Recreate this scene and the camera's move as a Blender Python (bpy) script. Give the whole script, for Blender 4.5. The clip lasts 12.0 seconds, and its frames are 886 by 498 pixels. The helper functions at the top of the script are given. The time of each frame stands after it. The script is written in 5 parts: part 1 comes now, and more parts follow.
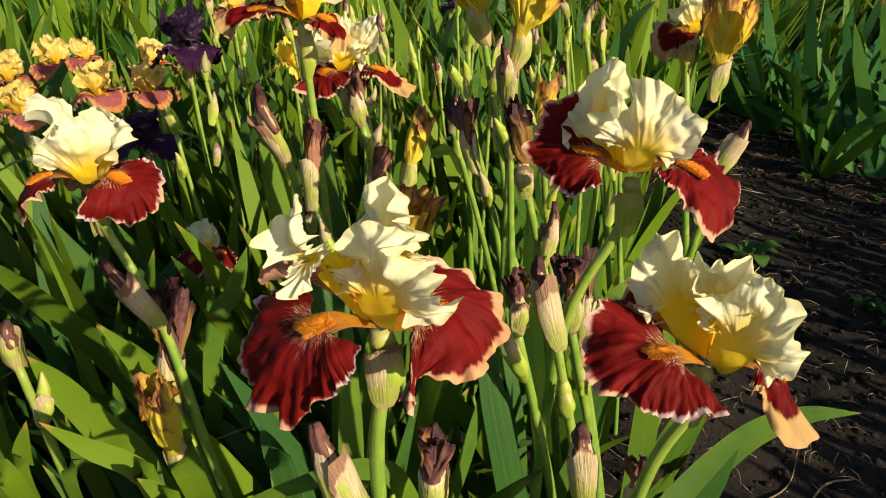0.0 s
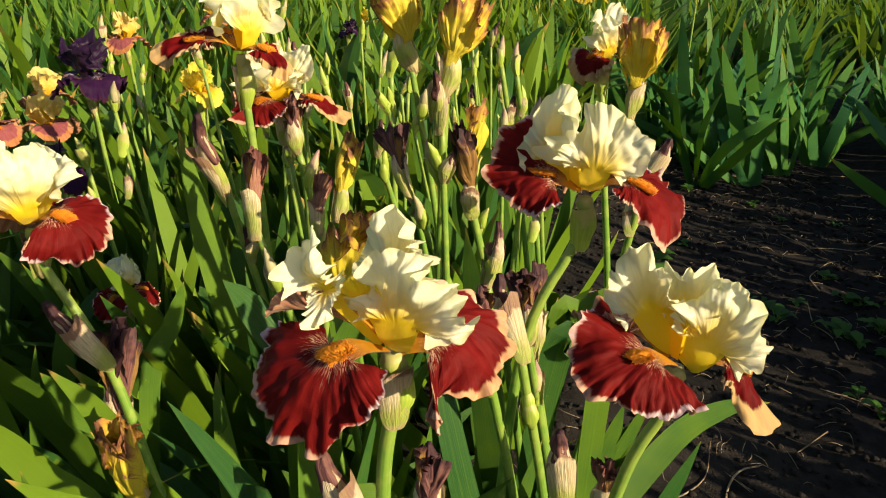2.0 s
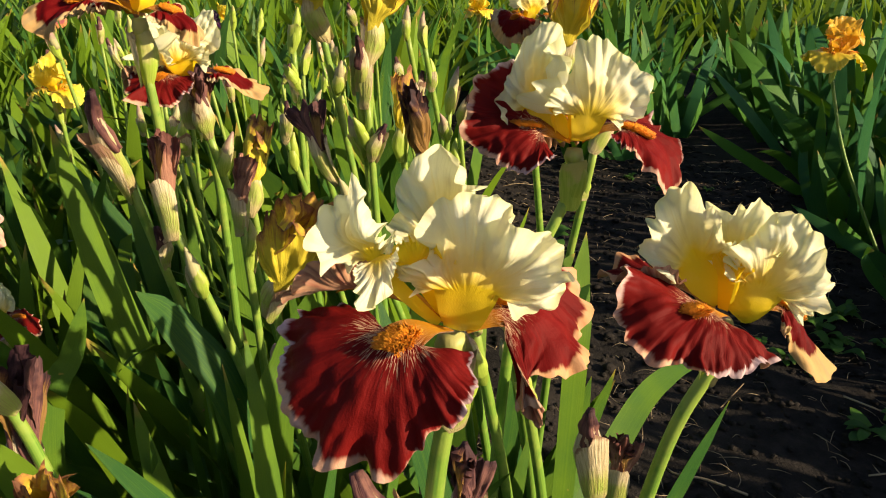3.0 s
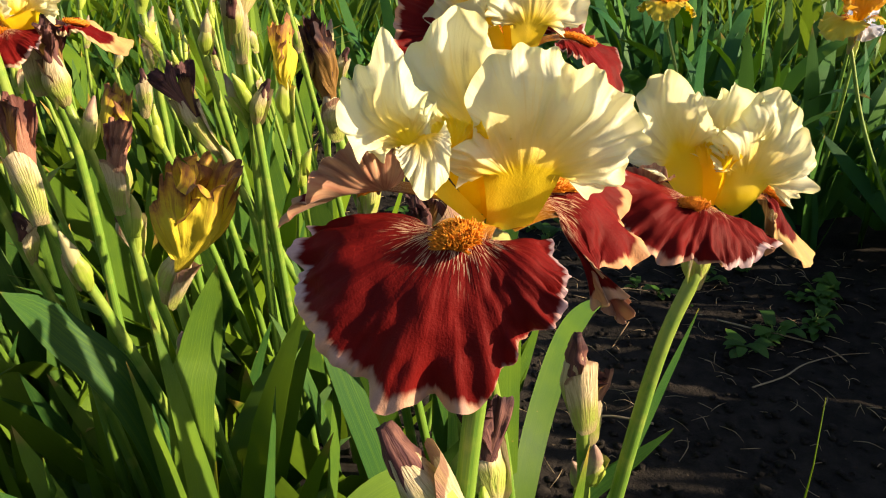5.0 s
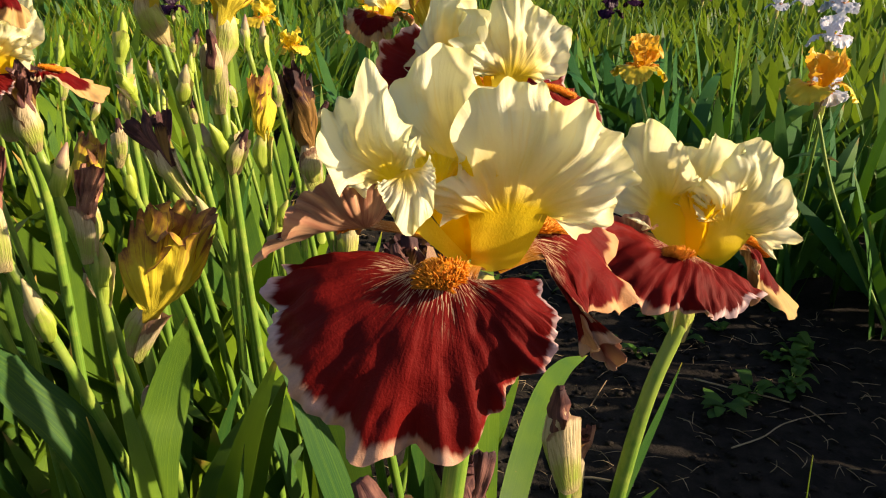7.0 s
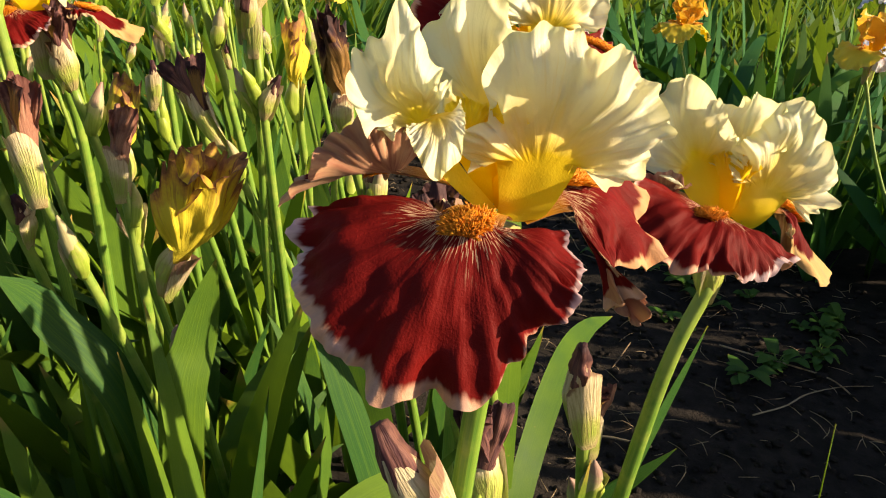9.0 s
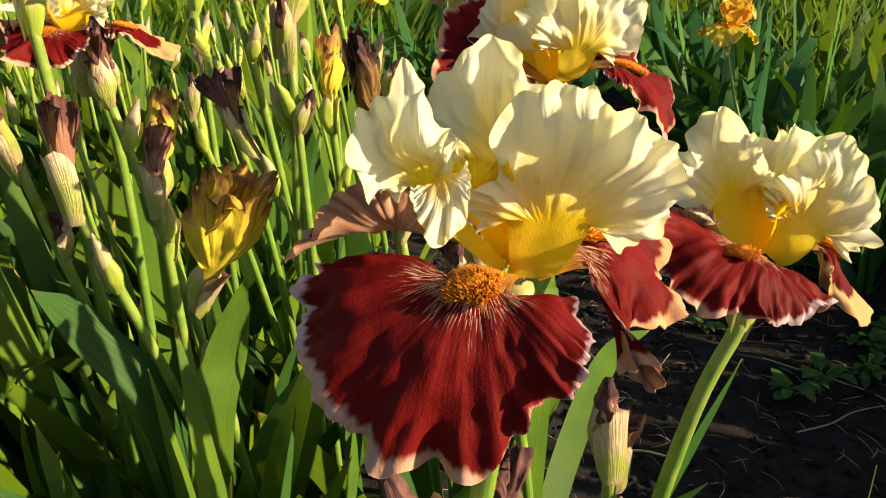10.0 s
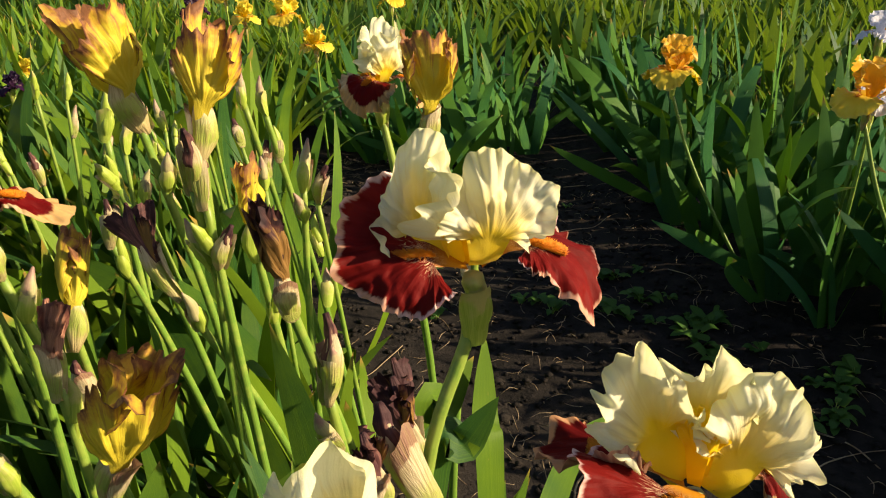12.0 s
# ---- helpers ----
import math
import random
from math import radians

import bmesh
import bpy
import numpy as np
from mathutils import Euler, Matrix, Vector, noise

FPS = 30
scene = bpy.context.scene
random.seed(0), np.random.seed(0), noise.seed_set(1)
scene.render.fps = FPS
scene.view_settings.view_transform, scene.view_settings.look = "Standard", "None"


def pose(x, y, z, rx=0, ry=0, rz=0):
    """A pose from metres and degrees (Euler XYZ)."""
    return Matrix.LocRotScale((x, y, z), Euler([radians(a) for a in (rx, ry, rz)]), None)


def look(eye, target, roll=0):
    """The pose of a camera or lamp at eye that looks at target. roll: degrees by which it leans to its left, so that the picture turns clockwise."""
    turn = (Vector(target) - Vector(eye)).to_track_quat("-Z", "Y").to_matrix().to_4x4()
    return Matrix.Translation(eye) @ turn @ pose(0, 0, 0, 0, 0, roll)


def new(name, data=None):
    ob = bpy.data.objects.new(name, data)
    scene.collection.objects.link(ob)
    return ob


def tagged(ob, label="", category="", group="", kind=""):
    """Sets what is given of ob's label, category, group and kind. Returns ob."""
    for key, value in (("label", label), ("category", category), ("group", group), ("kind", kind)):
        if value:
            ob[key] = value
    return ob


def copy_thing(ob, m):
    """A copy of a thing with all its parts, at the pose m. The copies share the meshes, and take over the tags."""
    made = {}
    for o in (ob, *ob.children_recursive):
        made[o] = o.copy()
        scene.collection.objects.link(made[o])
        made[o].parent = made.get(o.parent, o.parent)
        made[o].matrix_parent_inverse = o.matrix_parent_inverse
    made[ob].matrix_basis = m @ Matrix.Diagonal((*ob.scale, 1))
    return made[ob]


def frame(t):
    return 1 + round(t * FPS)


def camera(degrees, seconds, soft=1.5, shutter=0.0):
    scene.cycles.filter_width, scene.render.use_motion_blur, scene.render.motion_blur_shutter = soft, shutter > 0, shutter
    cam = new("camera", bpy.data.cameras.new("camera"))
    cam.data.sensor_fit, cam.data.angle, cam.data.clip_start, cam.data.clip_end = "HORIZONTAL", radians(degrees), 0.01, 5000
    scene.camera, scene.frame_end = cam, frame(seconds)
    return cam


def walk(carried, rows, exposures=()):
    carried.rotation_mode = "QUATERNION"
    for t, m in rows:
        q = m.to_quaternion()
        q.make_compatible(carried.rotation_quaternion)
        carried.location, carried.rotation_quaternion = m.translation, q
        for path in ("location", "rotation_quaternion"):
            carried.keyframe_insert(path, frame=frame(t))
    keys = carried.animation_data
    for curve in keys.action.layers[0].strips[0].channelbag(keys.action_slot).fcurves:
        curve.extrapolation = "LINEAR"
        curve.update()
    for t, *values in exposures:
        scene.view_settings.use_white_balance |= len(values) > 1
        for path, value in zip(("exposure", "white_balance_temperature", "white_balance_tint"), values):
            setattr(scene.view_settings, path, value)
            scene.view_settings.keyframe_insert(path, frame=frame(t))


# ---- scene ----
cam = camera(62.7, 12.0, soft=1.1)
PATH = [
    (0, (0.011, 0.023, 0.988), (-0.028, 1.815, 0.101), 0.8),
    (0.5, (-0.004, 0.003, 0.992), (0.073, 1.812, 0.142), 0.5),
    (1, (-0.023, -0.001, 0.996), (0.121, 1.813, 0.164), 1.4),
    (1.5, (-0.039, 0.016, 0.997), (0.157, 1.824, 0.165), 1.4),
    (2, (-0.046, 0.013, 0.994), (0.213, 1.816, 0.166), 1.9),
    (2.5, (-0.082, 0.04, 0.96), (0.393, 1.805, 0.148), 3.5),
    (3, (-0.112, 0.09, 0.943), (0.5, 1.81, 0.125), 1.1),
    (3.2, (-0.122, 0.099, 0.936), (0.504, 1.801, 0.093), 0.8),
    (4.8, (-0.158, 0.136, 0.896), (0.788, 1.671, 0.03), -0.7),
    (5, (-0.157, 0.147, 0.893), (0.822, 1.672, 0.047), -0.4),
    (5.5, (-0.149, 0.154, 0.89), (0.909, 1.69, 0.168), -0.4),
    (6, (-0.156, 0.153, 0.891), (0.932, 1.687, 0.211), 0.3),
    (6.5, (-0.154, 0.155, 0.886), (0.937, 1.687, 0.207), 1.3),
    (7, (-0.155, 0.154, 0.884), (0.914, 1.694, 0.188), 0.9),
    (8.8, (-0.155, 0.149, 0.883), (0.858, 1.687, 0.101), 2.2),
    (9, (-0.154, 0.154, 0.881), (0.827, 1.697, 0.072), 2.3),
    (9.5, (-0.153, 0.159, 0.893), (0.762, 1.736, 0.071), 1.7),
    (10, (-0.14, 0.16, 0.895), (0.741, 1.757, 0.076), 1.6),
    (10.5, (-0.135, 0.162, 0.906), (0.797, 1.729, 0.084), 1.0),
    (11, (-0.1, 0.167, 0.918), (0.832, 1.741, 0.108), -0.7),
    (11.5, (-0.088, 0.177, 0.95), (0.864, 1.749, 0.16), -1.3),
    (12, (-0.073, 0.209, 0.975), (0.886, 1.783, 0.2), -1.5),
]
walk(cam, [(t, look(eye, target, roll)) for t, eye, target, roll in PATH], [
    (0.0, 0.48, 6750, 17), (1.0, 0.60, 6800, 16), (2.5, 0.74, 6800, 16), (3.0, 0.80, 6900, 18), (5.0, 1.08, 7100, 21), (5.5, 1.03, 7150, 21), (6.0, 0.95, 7200, 21),
    (7.0, 0.88, 7250, 22), (9.0, 1.02, 7200, 21), (9.5, 0.97, 7200, 21), (10.5, 0.95, 7200, 21), (11.0, 0.87, 7250, 22), (11.5, 0.80, 7200, 20), (12.0, 0.78, 7150, 19)])

# ---- world, sun ----
SUN_AZ, SUN_EL = 318.0, 21.5
world = bpy.data.worlds.new("sky")
scene.world = world
world.use_nodes = True
wn = world.node_tree
sky = wn.nodes.new("ShaderNodeTexSky")
sky.sky_type, sky.sun_disc = "NISHITA", False
sky.sun_elevation, sky.sun_rotation = radians(SUN_EL), radians(90 - SUN_AZ)
bg = wn.nodes["Background"]
bg.inputs["Strength"].default_value = 0.068
wn.links.new(sky.outputs[0], bg.inputs["Color"])
sun = new("sun", bpy.data.lights.new("sun", "SUN"))
sun.data.energy, sun.data.angle, sun.data.color = 5.0, radians(0.6), (1.0, 0.85, 0.58)
away = Vector((math.cos(radians(SUN_AZ)) * math.cos(radians(SUN_EL)), math.sin(radians(SUN_AZ)) * math.cos(radians(SUN_EL)), math.sin(radians(SUN_EL))))
sun.matrix_world = look(away * 30, (0, 0, 0))


# ---- materials ----
class Nodes:
    """Short hand for building a node material."""

    def __init__(self, name):
        self.mat = bpy.data.materials.new(name)
        self.mat.use_nodes = True
        self.t = self.mat.node_tree
        self.t.nodes.clear()

    def add(self, kind, **sets):
        n = self.t.nodes.new(kind)
        for k, v in sets.items():
            if k == "p_operation":
                n.operation = v
            elif k == "p_interpolation_type":
                n.interpolation_type = v
            elif k == "p_data_type":
                n.data_type = v
            elif k == "p_blend_type":
                n.blend_type = v
            else:
                key = int(k[1:]) if k[0] == "i" and k[1:].isdigit() else k.replace("_", " ")
                if isinstance(v, bpy.types.NodeSocket):
                    self.t.links.new(v, n.inputs[key])
                else:
                    n.inputs[key].default_value = v
        return n

    def math(self, op, a, b=0.0):
        return self.add("ShaderNodeMath", p_operation=op, i0=a, i1=b).outputs[0]

    def step(self, v, lo, hi):
        n = self.add("ShaderNodeMapRange", p_interpolation_type="SMOOTHSTEP")
        self.t.links.new(v, n.inputs[0])
        n.inputs[1].default_value, n.inputs[2].default_value = lo, hi
        return n.outputs[0]

    def ramp(self, v, stops):
        n = self.add("ShaderNodeValToRGB")
        self.t.links.new(v, n.inputs[0])
        e = n.color_ramp.elements
        while len(e) < len(stops):
            e.new(0.5)
        for el, (p, c) in zip(e, stops):
            el.position, el.color = p, (*c, 1)
        return n.outputs[0]

    def mix(self, f, a, b, mode="MIX"):
        n = self.add("ShaderNodeMix", p_data_type="RGBA", p_blend_type=mode)
        for sock, v in ((n.inputs[0], f), (n.inputs[6], a), (n.inputs[7], b)):
            if isinstance(v, bpy.types.NodeSocket):
                self.t.links.new(v, sock)
            else:
                sock.default_value = v if isinstance(v, float) else (*v, 1)
        return n.outputs[2]

    def noise(self, vec, scale, detail=3.0, rough=0.55):
        return self.add("ShaderNodeTexNoise", Vector=vec, Scale=scale, Detail=detail, Roughness=rough).outputs[0]

    def uv(self):
        sep = self.add("ShaderNodeSeparateXYZ", i0=self.add("ShaderNodeTexCoord").outputs["UV"])
        return sep.outputs[0], sep.outputs[1]

    def place(self):
        return self.add("ShaderNodeTexCoord").outputs["Object"]

    def luck(self):
        return self.add("ShaderNodeObjectInfo").outputs["Random"]

    def uvscaled(self, sx, sy, off=None):
        u, v = self.uv()
        z = off if off is not None else 0.0
        return self.add("ShaderNodeCombineXYZ", i0=self.math("MULTIPLY", u, sx), i1=self.math("MULTIPLY", v, sy), i2=z).outputs[0]

    def finish(self, colour, rough=0.5, bump=None, strength=0.3, dist=0.001, thru=0.0, thru_colour=None, sheen=0.0, spec=0.5, coat=0.0):
        p = self.add("ShaderNodeBsdfPrincipled", Base_Color=colour, Roughness=rough)
        p.inputs["Specular IOR Level"].default_value = spec
        p.inputs["Sheen Weight"].default_value = sheen
        p.inputs["Coat Weight"].default_value = coat
        if bump is not None:
            b = self.add("ShaderNodeBump", Height=bump, Strength=strength, Distance=dist)
            self.t.links.new(b.outputs[0], p.inputs["Normal"])
        end = p.outputs[0]
        if thru > 0:
            tr = self.add("ShaderNodeBsdfTranslucent", Color=thru_colour if thru_colour is not None else colour)
            m = self.add("ShaderNodeMixShader", i0=thru)
            self.t.links.new(end, m.inputs[1])
            self.t.links.new(tr.outputs[0], m.inputs[2])
            end = m.outputs[0]
        out = self.add("ShaderNodeOutputMaterial")
        self.t.links.new(end, out.inputs[0])
        return self.mat


def standard_material(name, claw, mid, rim):
    n = Nodes(name)
    u, v = n.uv()
    blot = n.noise(n.place(), 60, 3)
    y = n.math("ADD", v, n.math("MULTIPLY", n.math("SUBTRACT", blot, 0.5), 0.16))
    c = n.ramp(y, [(0.0, claw), (0.32, claw), (0.56, tuple(a * 0.5 + b * 0.5 for a, b in zip(claw, mid))), (0.76, mid), (0.93, mid), (1.0, rim)])
    warm = n.step(n.noise(n.place(), 26, 4, 0.6), 0.48, 0.7)
    c = n.mix(n.math("MULTIPLY", warm, 0.16), c, tuple(a * 0.55 + b * 0.45 for a, b in zip(claw, mid)))
    open_ = n.step(v, 0.22, 0.6)
    line = n.noise(n.uvscaled(75, 1.2), 1.0, 2)
    c = n.mix(n.math("MULTIPLY", n.math("MULTIPLY", n.step(line, 0.56, 0.64), open_), 0.16), c, tuple(k * 0.9 for k in claw))
    grain = n.noise(n.place(), 1500, 2)
    h = n.math("ADD", n.math("MULTIPLY", n.math("MULTIPLY", line, open_), 1.2), n.math("ADD", n.math("MULTIPLY", grain, 0.25), n.math("MULTIPLY", n.noise(n.place(), 170, 4, 0.6), 0.2)))
    return n.finish(c, 0.38, h, 0.5, 0.0013, 0.42, n.mix(0.14, c, claw), sheen=0.1, spec=0.35)


def fall_material(name, body, dark, rim, vein, claw, rim_at=0.925):
    n = Nodes(name)
    u, v = n.uv()
    wob = n.noise(n.uvscaled(9, 1.5), 1.0, 4, 0.65)
    fine = n.noise(n.uvscaled(60, 2.0), 1.0, 3)
    c = n.mix(n.step(n.noise(n.uvscaled(5, 1.6), 1.0, 3), 0.25, 0.75), tuple(a * 0.55 + b * 0.45 for a, b in zip(dark, body)), body)
    c = n.mix(n.math("MULTIPLY", n.step(fine, 0.5, 0.7), 0.25), c, tuple(min(1, k * 1.6) for k in body))
    # pale netted veins fanning out from the haft
    net = n.noise(n.uvscaled(165, 10.0), 1.0, 1)
    reach = n.math("SUBTRACT", 1.0, n.step(n.math("ADD", v, n.math("MULTIPLY", n.math("SUBTRACT", wob, 0.5), 0.34)), 0.34, 0.56))
    stripe = n.math("MULTIPLY", n.step(n.math("ADD", net, n.math("MULTIPLY", reach, 0.07)), 0.60, 0.65), n.math("MULTIPLY", reach, 0.75))
    c = n.mix(stripe, c, vein)
    c = n.mix(n.math("SUBTRACT", 1.0, n.step(v, 0.1, 0.3)), c, claw)
    broad = n.noise(n.uvscaled(4.5, 0.2), 1.0, 2)
    edge = n.step(n.math("ADD", v, n.math("ADD", n.math("MULTIPLY", n.math("SUBTRACT", broad, 0.5), 0.16), n.math("ADD", n.math("MULTIPLY", n.math("SUBTRACT", wob, 0.5), 0.2), n.math("MULTIPLY", n.math("SUBTRACT", fine, 0.5), 0.14)))), rim_at, rim_at + 0.045)
    # tan at the rim's tip paints in its curled, backlit underside
    side = n.math("ABSOLUTE", n.math("SUBTRACT", n.math("FRACT", u), 0.5))
    rimc = n.mix(n.step(n.math("ADD", side, n.math("MULTIPLY", n.math("SUBTRACT", n.noise(n.place(), 45, 3), 0.5), 0.7)), 0.12, 0.3), (rim[0] * 0.95, rim[1] * 0.74, rim[2] * 0.48), rim)
    rimc = n.mix(n.math("MULTIPLY", n.step(fine, 0.45, 0.62), 0.45), rimc, tuple(k * 0.5 for k in rim))
    c = n.mix(edge, c, rimc)
    h = n.math("ADD", n.math("MULTIPLY", fine, 1.2), n.math("ADD", n.math("MULTIPLY", n.noise(n.place(), 260, 4, 0.65), 1.0), n.math("MULTIPLY", n.noise(n.place(), 1600, 2), 0.4)))
    return n.finish(c, 0.6, h, 0.4, 0.001, 0.16, n.mix(edge, n.mix(0.4, c, tuple(min(1, k * 2) for k in body)), rim), spec=0.08)


def under_material(name, base, tint):
    n = Nodes(name)
    fine = n.noise(n.uvscaled(50, 2.0), 1.0, 3)
    c = n.mix(n.step(fine, 0.35, 0.7), base, tint)
    return n.finish(c, 0.6, fine, 0.3, 0.001, 0.25, sheen=0.1, spec=0.25)


def wilt_material(name, low, high, tip):
    n = Nodes(name)
    u, v = n.uv()
    fine = n.noise(n.uvscaled(34, 1.6, n.luck()), 1.0, 4, 0.6)
    blot = n.noise(n.place(), 70, 4, 0.65)
    y = n.math("ADD", v, n.math("ADD", n.math("MULTIPLY", n.math("SUBTRACT", blot, 0.5), 0.5), n.math("MULTIPLY", n.math("SUBTRACT", fine, 0.5), 0.35)))
    c = n.ramp(y, [(0.0, low), (0.74, low), (0.89, high), (0.97, tip), (1.0, tuple(k * 0.6 for k in tip))])
    c = n.mix(n.math("MULTIPLY", n.math("MULTIPLY", n.step(fine, 0.53, 0.62), n.step(v, 0.35, 0.9)), 0.55), c, tip)
    return n.finish(c, 0.6, n.math("ADD", fine, n.math("MULTIPLY", blot, 0.6)), 0.6, 0.002, 0.28, spec=0.3)


def stripe_material(name, a, b, c3, rough=0.5, thru=0.0, freq=30, spec=0.4, bump=0.35):
    """Lengthwise streaked tissue: stems, spathes, buds, dry leaves."""
    n = Nodes(name)
    u, v = n.uv()
    fine = n.noise(n.uvscaled(freq, 1.8, n.luck()), 1.0, 3)
    blot = n.noise(n.place(), 45, 4, 0.6)
    c = n.mix(n.step(fine, 0.35, 0.68), a, b)
    c = n.mix(n.step(n.math("ADD", blot, n.math("MULTIPLY", n.math("SUBTRACT", v, 0.5), 0.35)), 0.5, 0.68), c, c3)
    return n.finish(c, rough, n.math("ADD", fine, n.math("MULTIPLY", n.noise(n.place(), 400, 2), 0.4)), bump, 0.0008, thru, spec=spec)


def spathe_material(name):
    """Papery at the foot, green in the middle, bleached towards the tip."""
    n = Nodes(name)
    u, v = n.uv()
    luck = n.luck()
    fine = n.noise(n.uvscaled(26, 3.0, n.math("MULTIPLY", luck, 20)), 1.0, 4, 0.6)
    blot = n.noise(n.place(), 55, 4, 0.6)
    y = n.math("ADD", v, n.math("ADD", n.math("MULTIPLY", n.math("SUBTRACT", blot, 0.5), 0.5), n.math("MULTIPLY", n.math("SUBTRACT", luck, 0.5), 0.3)))
    c = n.ramp(y, [(0.0, (0.50, 0.41, 0.20)), (0.2, (0.50, 0.45, 0.20)), (0.34, (0.36, 0.46, 0.08)), (0.55, (0.44, 0.49, 0.13)), (0.70, (0.66, 0.58, 0.36)), (0.96, (0.64, 0.53, 0.35)), (1.0, (0.30, 0.17, 0.12))])
    c = n.mix(n.math("MULTIPLY", n.step(fine, 0.47, 0.60), 0.5), c, (0.34, 0.25, 0.11))
    return n.finish(c, 0.5, n.math("ADD", fine, n.math("MULTIPLY", blot, 0.8)), 0.9, 0.002, 0.2, spec=0.3)


def leaf_material(name, deep, fresh, old, thru=0.32, glow=(0.26, 0.42, 0.015)):
    n = Nodes(name)
    u, v = n.uv()
    info = n.luck()
    island = n.add("ShaderNodeNewGeometry").outputs["Random Per Island"]
    luck = n.math("FRACT", n.math("ADD", info, island))
    veins = n.noise(n.uvscaled(60, 0.5, n.math("MULTIPLY", luck, 30)), 1.0, 3, 0.7)
    blot = n.noise(n.place(), 14, 4, 0.6)
    c = n.mix(n.step(n.math("ADD", n.math("MULTIPLY", luck, 0.6), n.math("MULTIPLY", blot, 0.5)), 0.25, 0.8), deep, fresh)
    c = n.mix(n.math("MULTIPLY", n.step(veins, 0.48, 0.62), 0.32), c, tuple(k * 1.4 for k in fresh))
    spots = n.step(n.noise(n.place(), 130, 2), 0.74, 0.78)
    tipdry = n.step(n.math("ADD", v, n.math("ADD", n.math("MULTIPLY", luck, 0.09), n.math("MULTIPLY", n.math("SUBTRACT", blot, 0.5), 0.12))), 1.0, 1.05)
    c = n.mix(n.math("MAXIMUM", n.math("MULTIPLY", spots, 0.6), tipdry), c, old)
    h = n.math("ADD", veins, n.math("MULTIPLY", blot, 0.5))
    rough = n.math("ADD", 0.42, n.math("MULTIPLY", blot, 0.2))
    return n.finish(c, rough, h, 0.3, 0.0015, thru, n.mix(0.6, c, glow), spec=0.22)


def soil_material():
    n = Nodes("dark soil")
    p = n.place()
    big, mid, small = n.noise(p, 3, 4), n.noise(p, 28, 6, 0.65), n.noise(p, 190, 4, 0.7)
    c = n.mix(n.step(mid, 0.35, 0.7), (0.013, 0.012, 0.011), (0.030, 0.026, 0.023))
    c = n.mix(n.math("MULTIPLY", n.step(big, 0.5, 0.65), 0.5), c, (0.040, 0.034, 0.029))
    c = n.mix(n.step(n.noise(p, 90, 2), 0.72, 0.78), c, (0.10, 0.08, 0.055))
    h = n.math("ADD", n.math("MULTIPLY", mid, 1.0), n.math("MULTIPLY", small, 0.5))
    return n.finish(c, 0.95, h, 0.7, 0.012, spec=0.12)


CREAM = standard_material("cream petal", (0.88, 0.66, 0.02), (0.86, 0.89, 0.67), (0.86, 0.88, 0.53))
YELLOW = standard_material("yellow petal", (0.84, 0.56, 0.01), (0.88, 0.74, 0.07), (0.88, 0.76, 0.14))
GOLD = standard_material("golden petal", (0.72, 0.34, 0.01), (0.82, 0.50, 0.05), (0.84, 0.56, 0.10))
BUFF = standard_material("buff yellow petal", (0.78, 0.50, 0.03), (0.82, 0.67, 0.20), (0.80, 0.66, 0.28))
WHITE = standard_material("blue-white petal", (0.70, 0.72, 0.85), (0.72, 0.76, 0.88), (0.80, 0.84, 0.92))
INK = standard_material("dark purple petal", (0.035, 0.008, 0.04), (0.022, 0.006, 0.035), (0.03, 0.01, 0.05))
MAROON = fall_material("maroon fall", (0.165, 0.008, 0.007), (0.04, 0.0012, 0.0018), (0.70, 0.51, 0.52), (0.84, 0.64, 0.42), (0.60, 0.27, 0.02), 0.935)
FADED = fall_material("fading maroon fall", (0.15, 0.0045, 0.005), (0.04, 0.0012, 0.0018), (0.56, 0.46, 0.29), (0.84, 0.64, 0.42), (0.60, 0.27, 0.02), 0.79)
RIMMED = fall_material("tan-rimmed maroon fall", (0.165, 0.008, 0.007), (0.04, 0.0012, 0.0018), (0.68, 0.46, 0.34), (0.84, 0.64, 0.42), (0.60, 0.27, 0.02), 0.905)
MAUVE = fall_material("mauve fall", (0.30, 0.09, 0.09), (0.20, 0.05, 0.07), (0.50, 0.26, 0.14), (0.65, 0.42, 0.15), (0.60, 0.33, 0.03), 0.80)
INKFALL = fall_material("dark purple fall", (0.03, 0.008, 0.04), (0.015, 0.004, 0.022), (0.05, 0.015, 0.05), (0.18, 0.14, 0.22), (0.1, 0.06, 0.05))
TAN = under_material("tan petal back", (0.56, 0.33, 0.20), (0.38, 0.16, 0.10))
STYLE = standard_material("yellow style", (0.90, 0.60, 0.015), (0.90, 0.70, 0.03), (0.90, 0.74, 0.08))
BEARD = stripe_material("orange beard", (0.75, 0.26, 0.01), (0.82, 0.36, 0.02), (0.65, 0.20, 0.01), 0.6, 0.15)
INKBEARD = stripe_material("blue beard", (0.10, 0.09, 0.2), (0.3, 0.25, 0.3), (0.2, 0.1, 0.1), 0.6)
WILT = wilt_material("withered yellow petal", (0.70, 0.58, 0.05), (0.56, 0.33, 0.05), (0.30, 0.13, 0.06))
WILTDARK = wilt_material("withered dark petal", (0.30, 0.17, 0.05), (0.09, 0.035, 0.03), (0.035, 0.014, 0.018))
STEM = stripe_material("green stalk", (0.11, 0.25, 0.035), (0.19, 0.33, 0.045), (0.24, 0.35, 0.06), 0.42, 0.08)
SPATHE = spathe_material("papery spathe")
GREENSPATHE = stripe_material("green spathe", (0.30, 0.44, 0.05), (0.42, 0.53, 0.09), (0.48, 0.47, 0.16), 0.45, 0.15, 36)
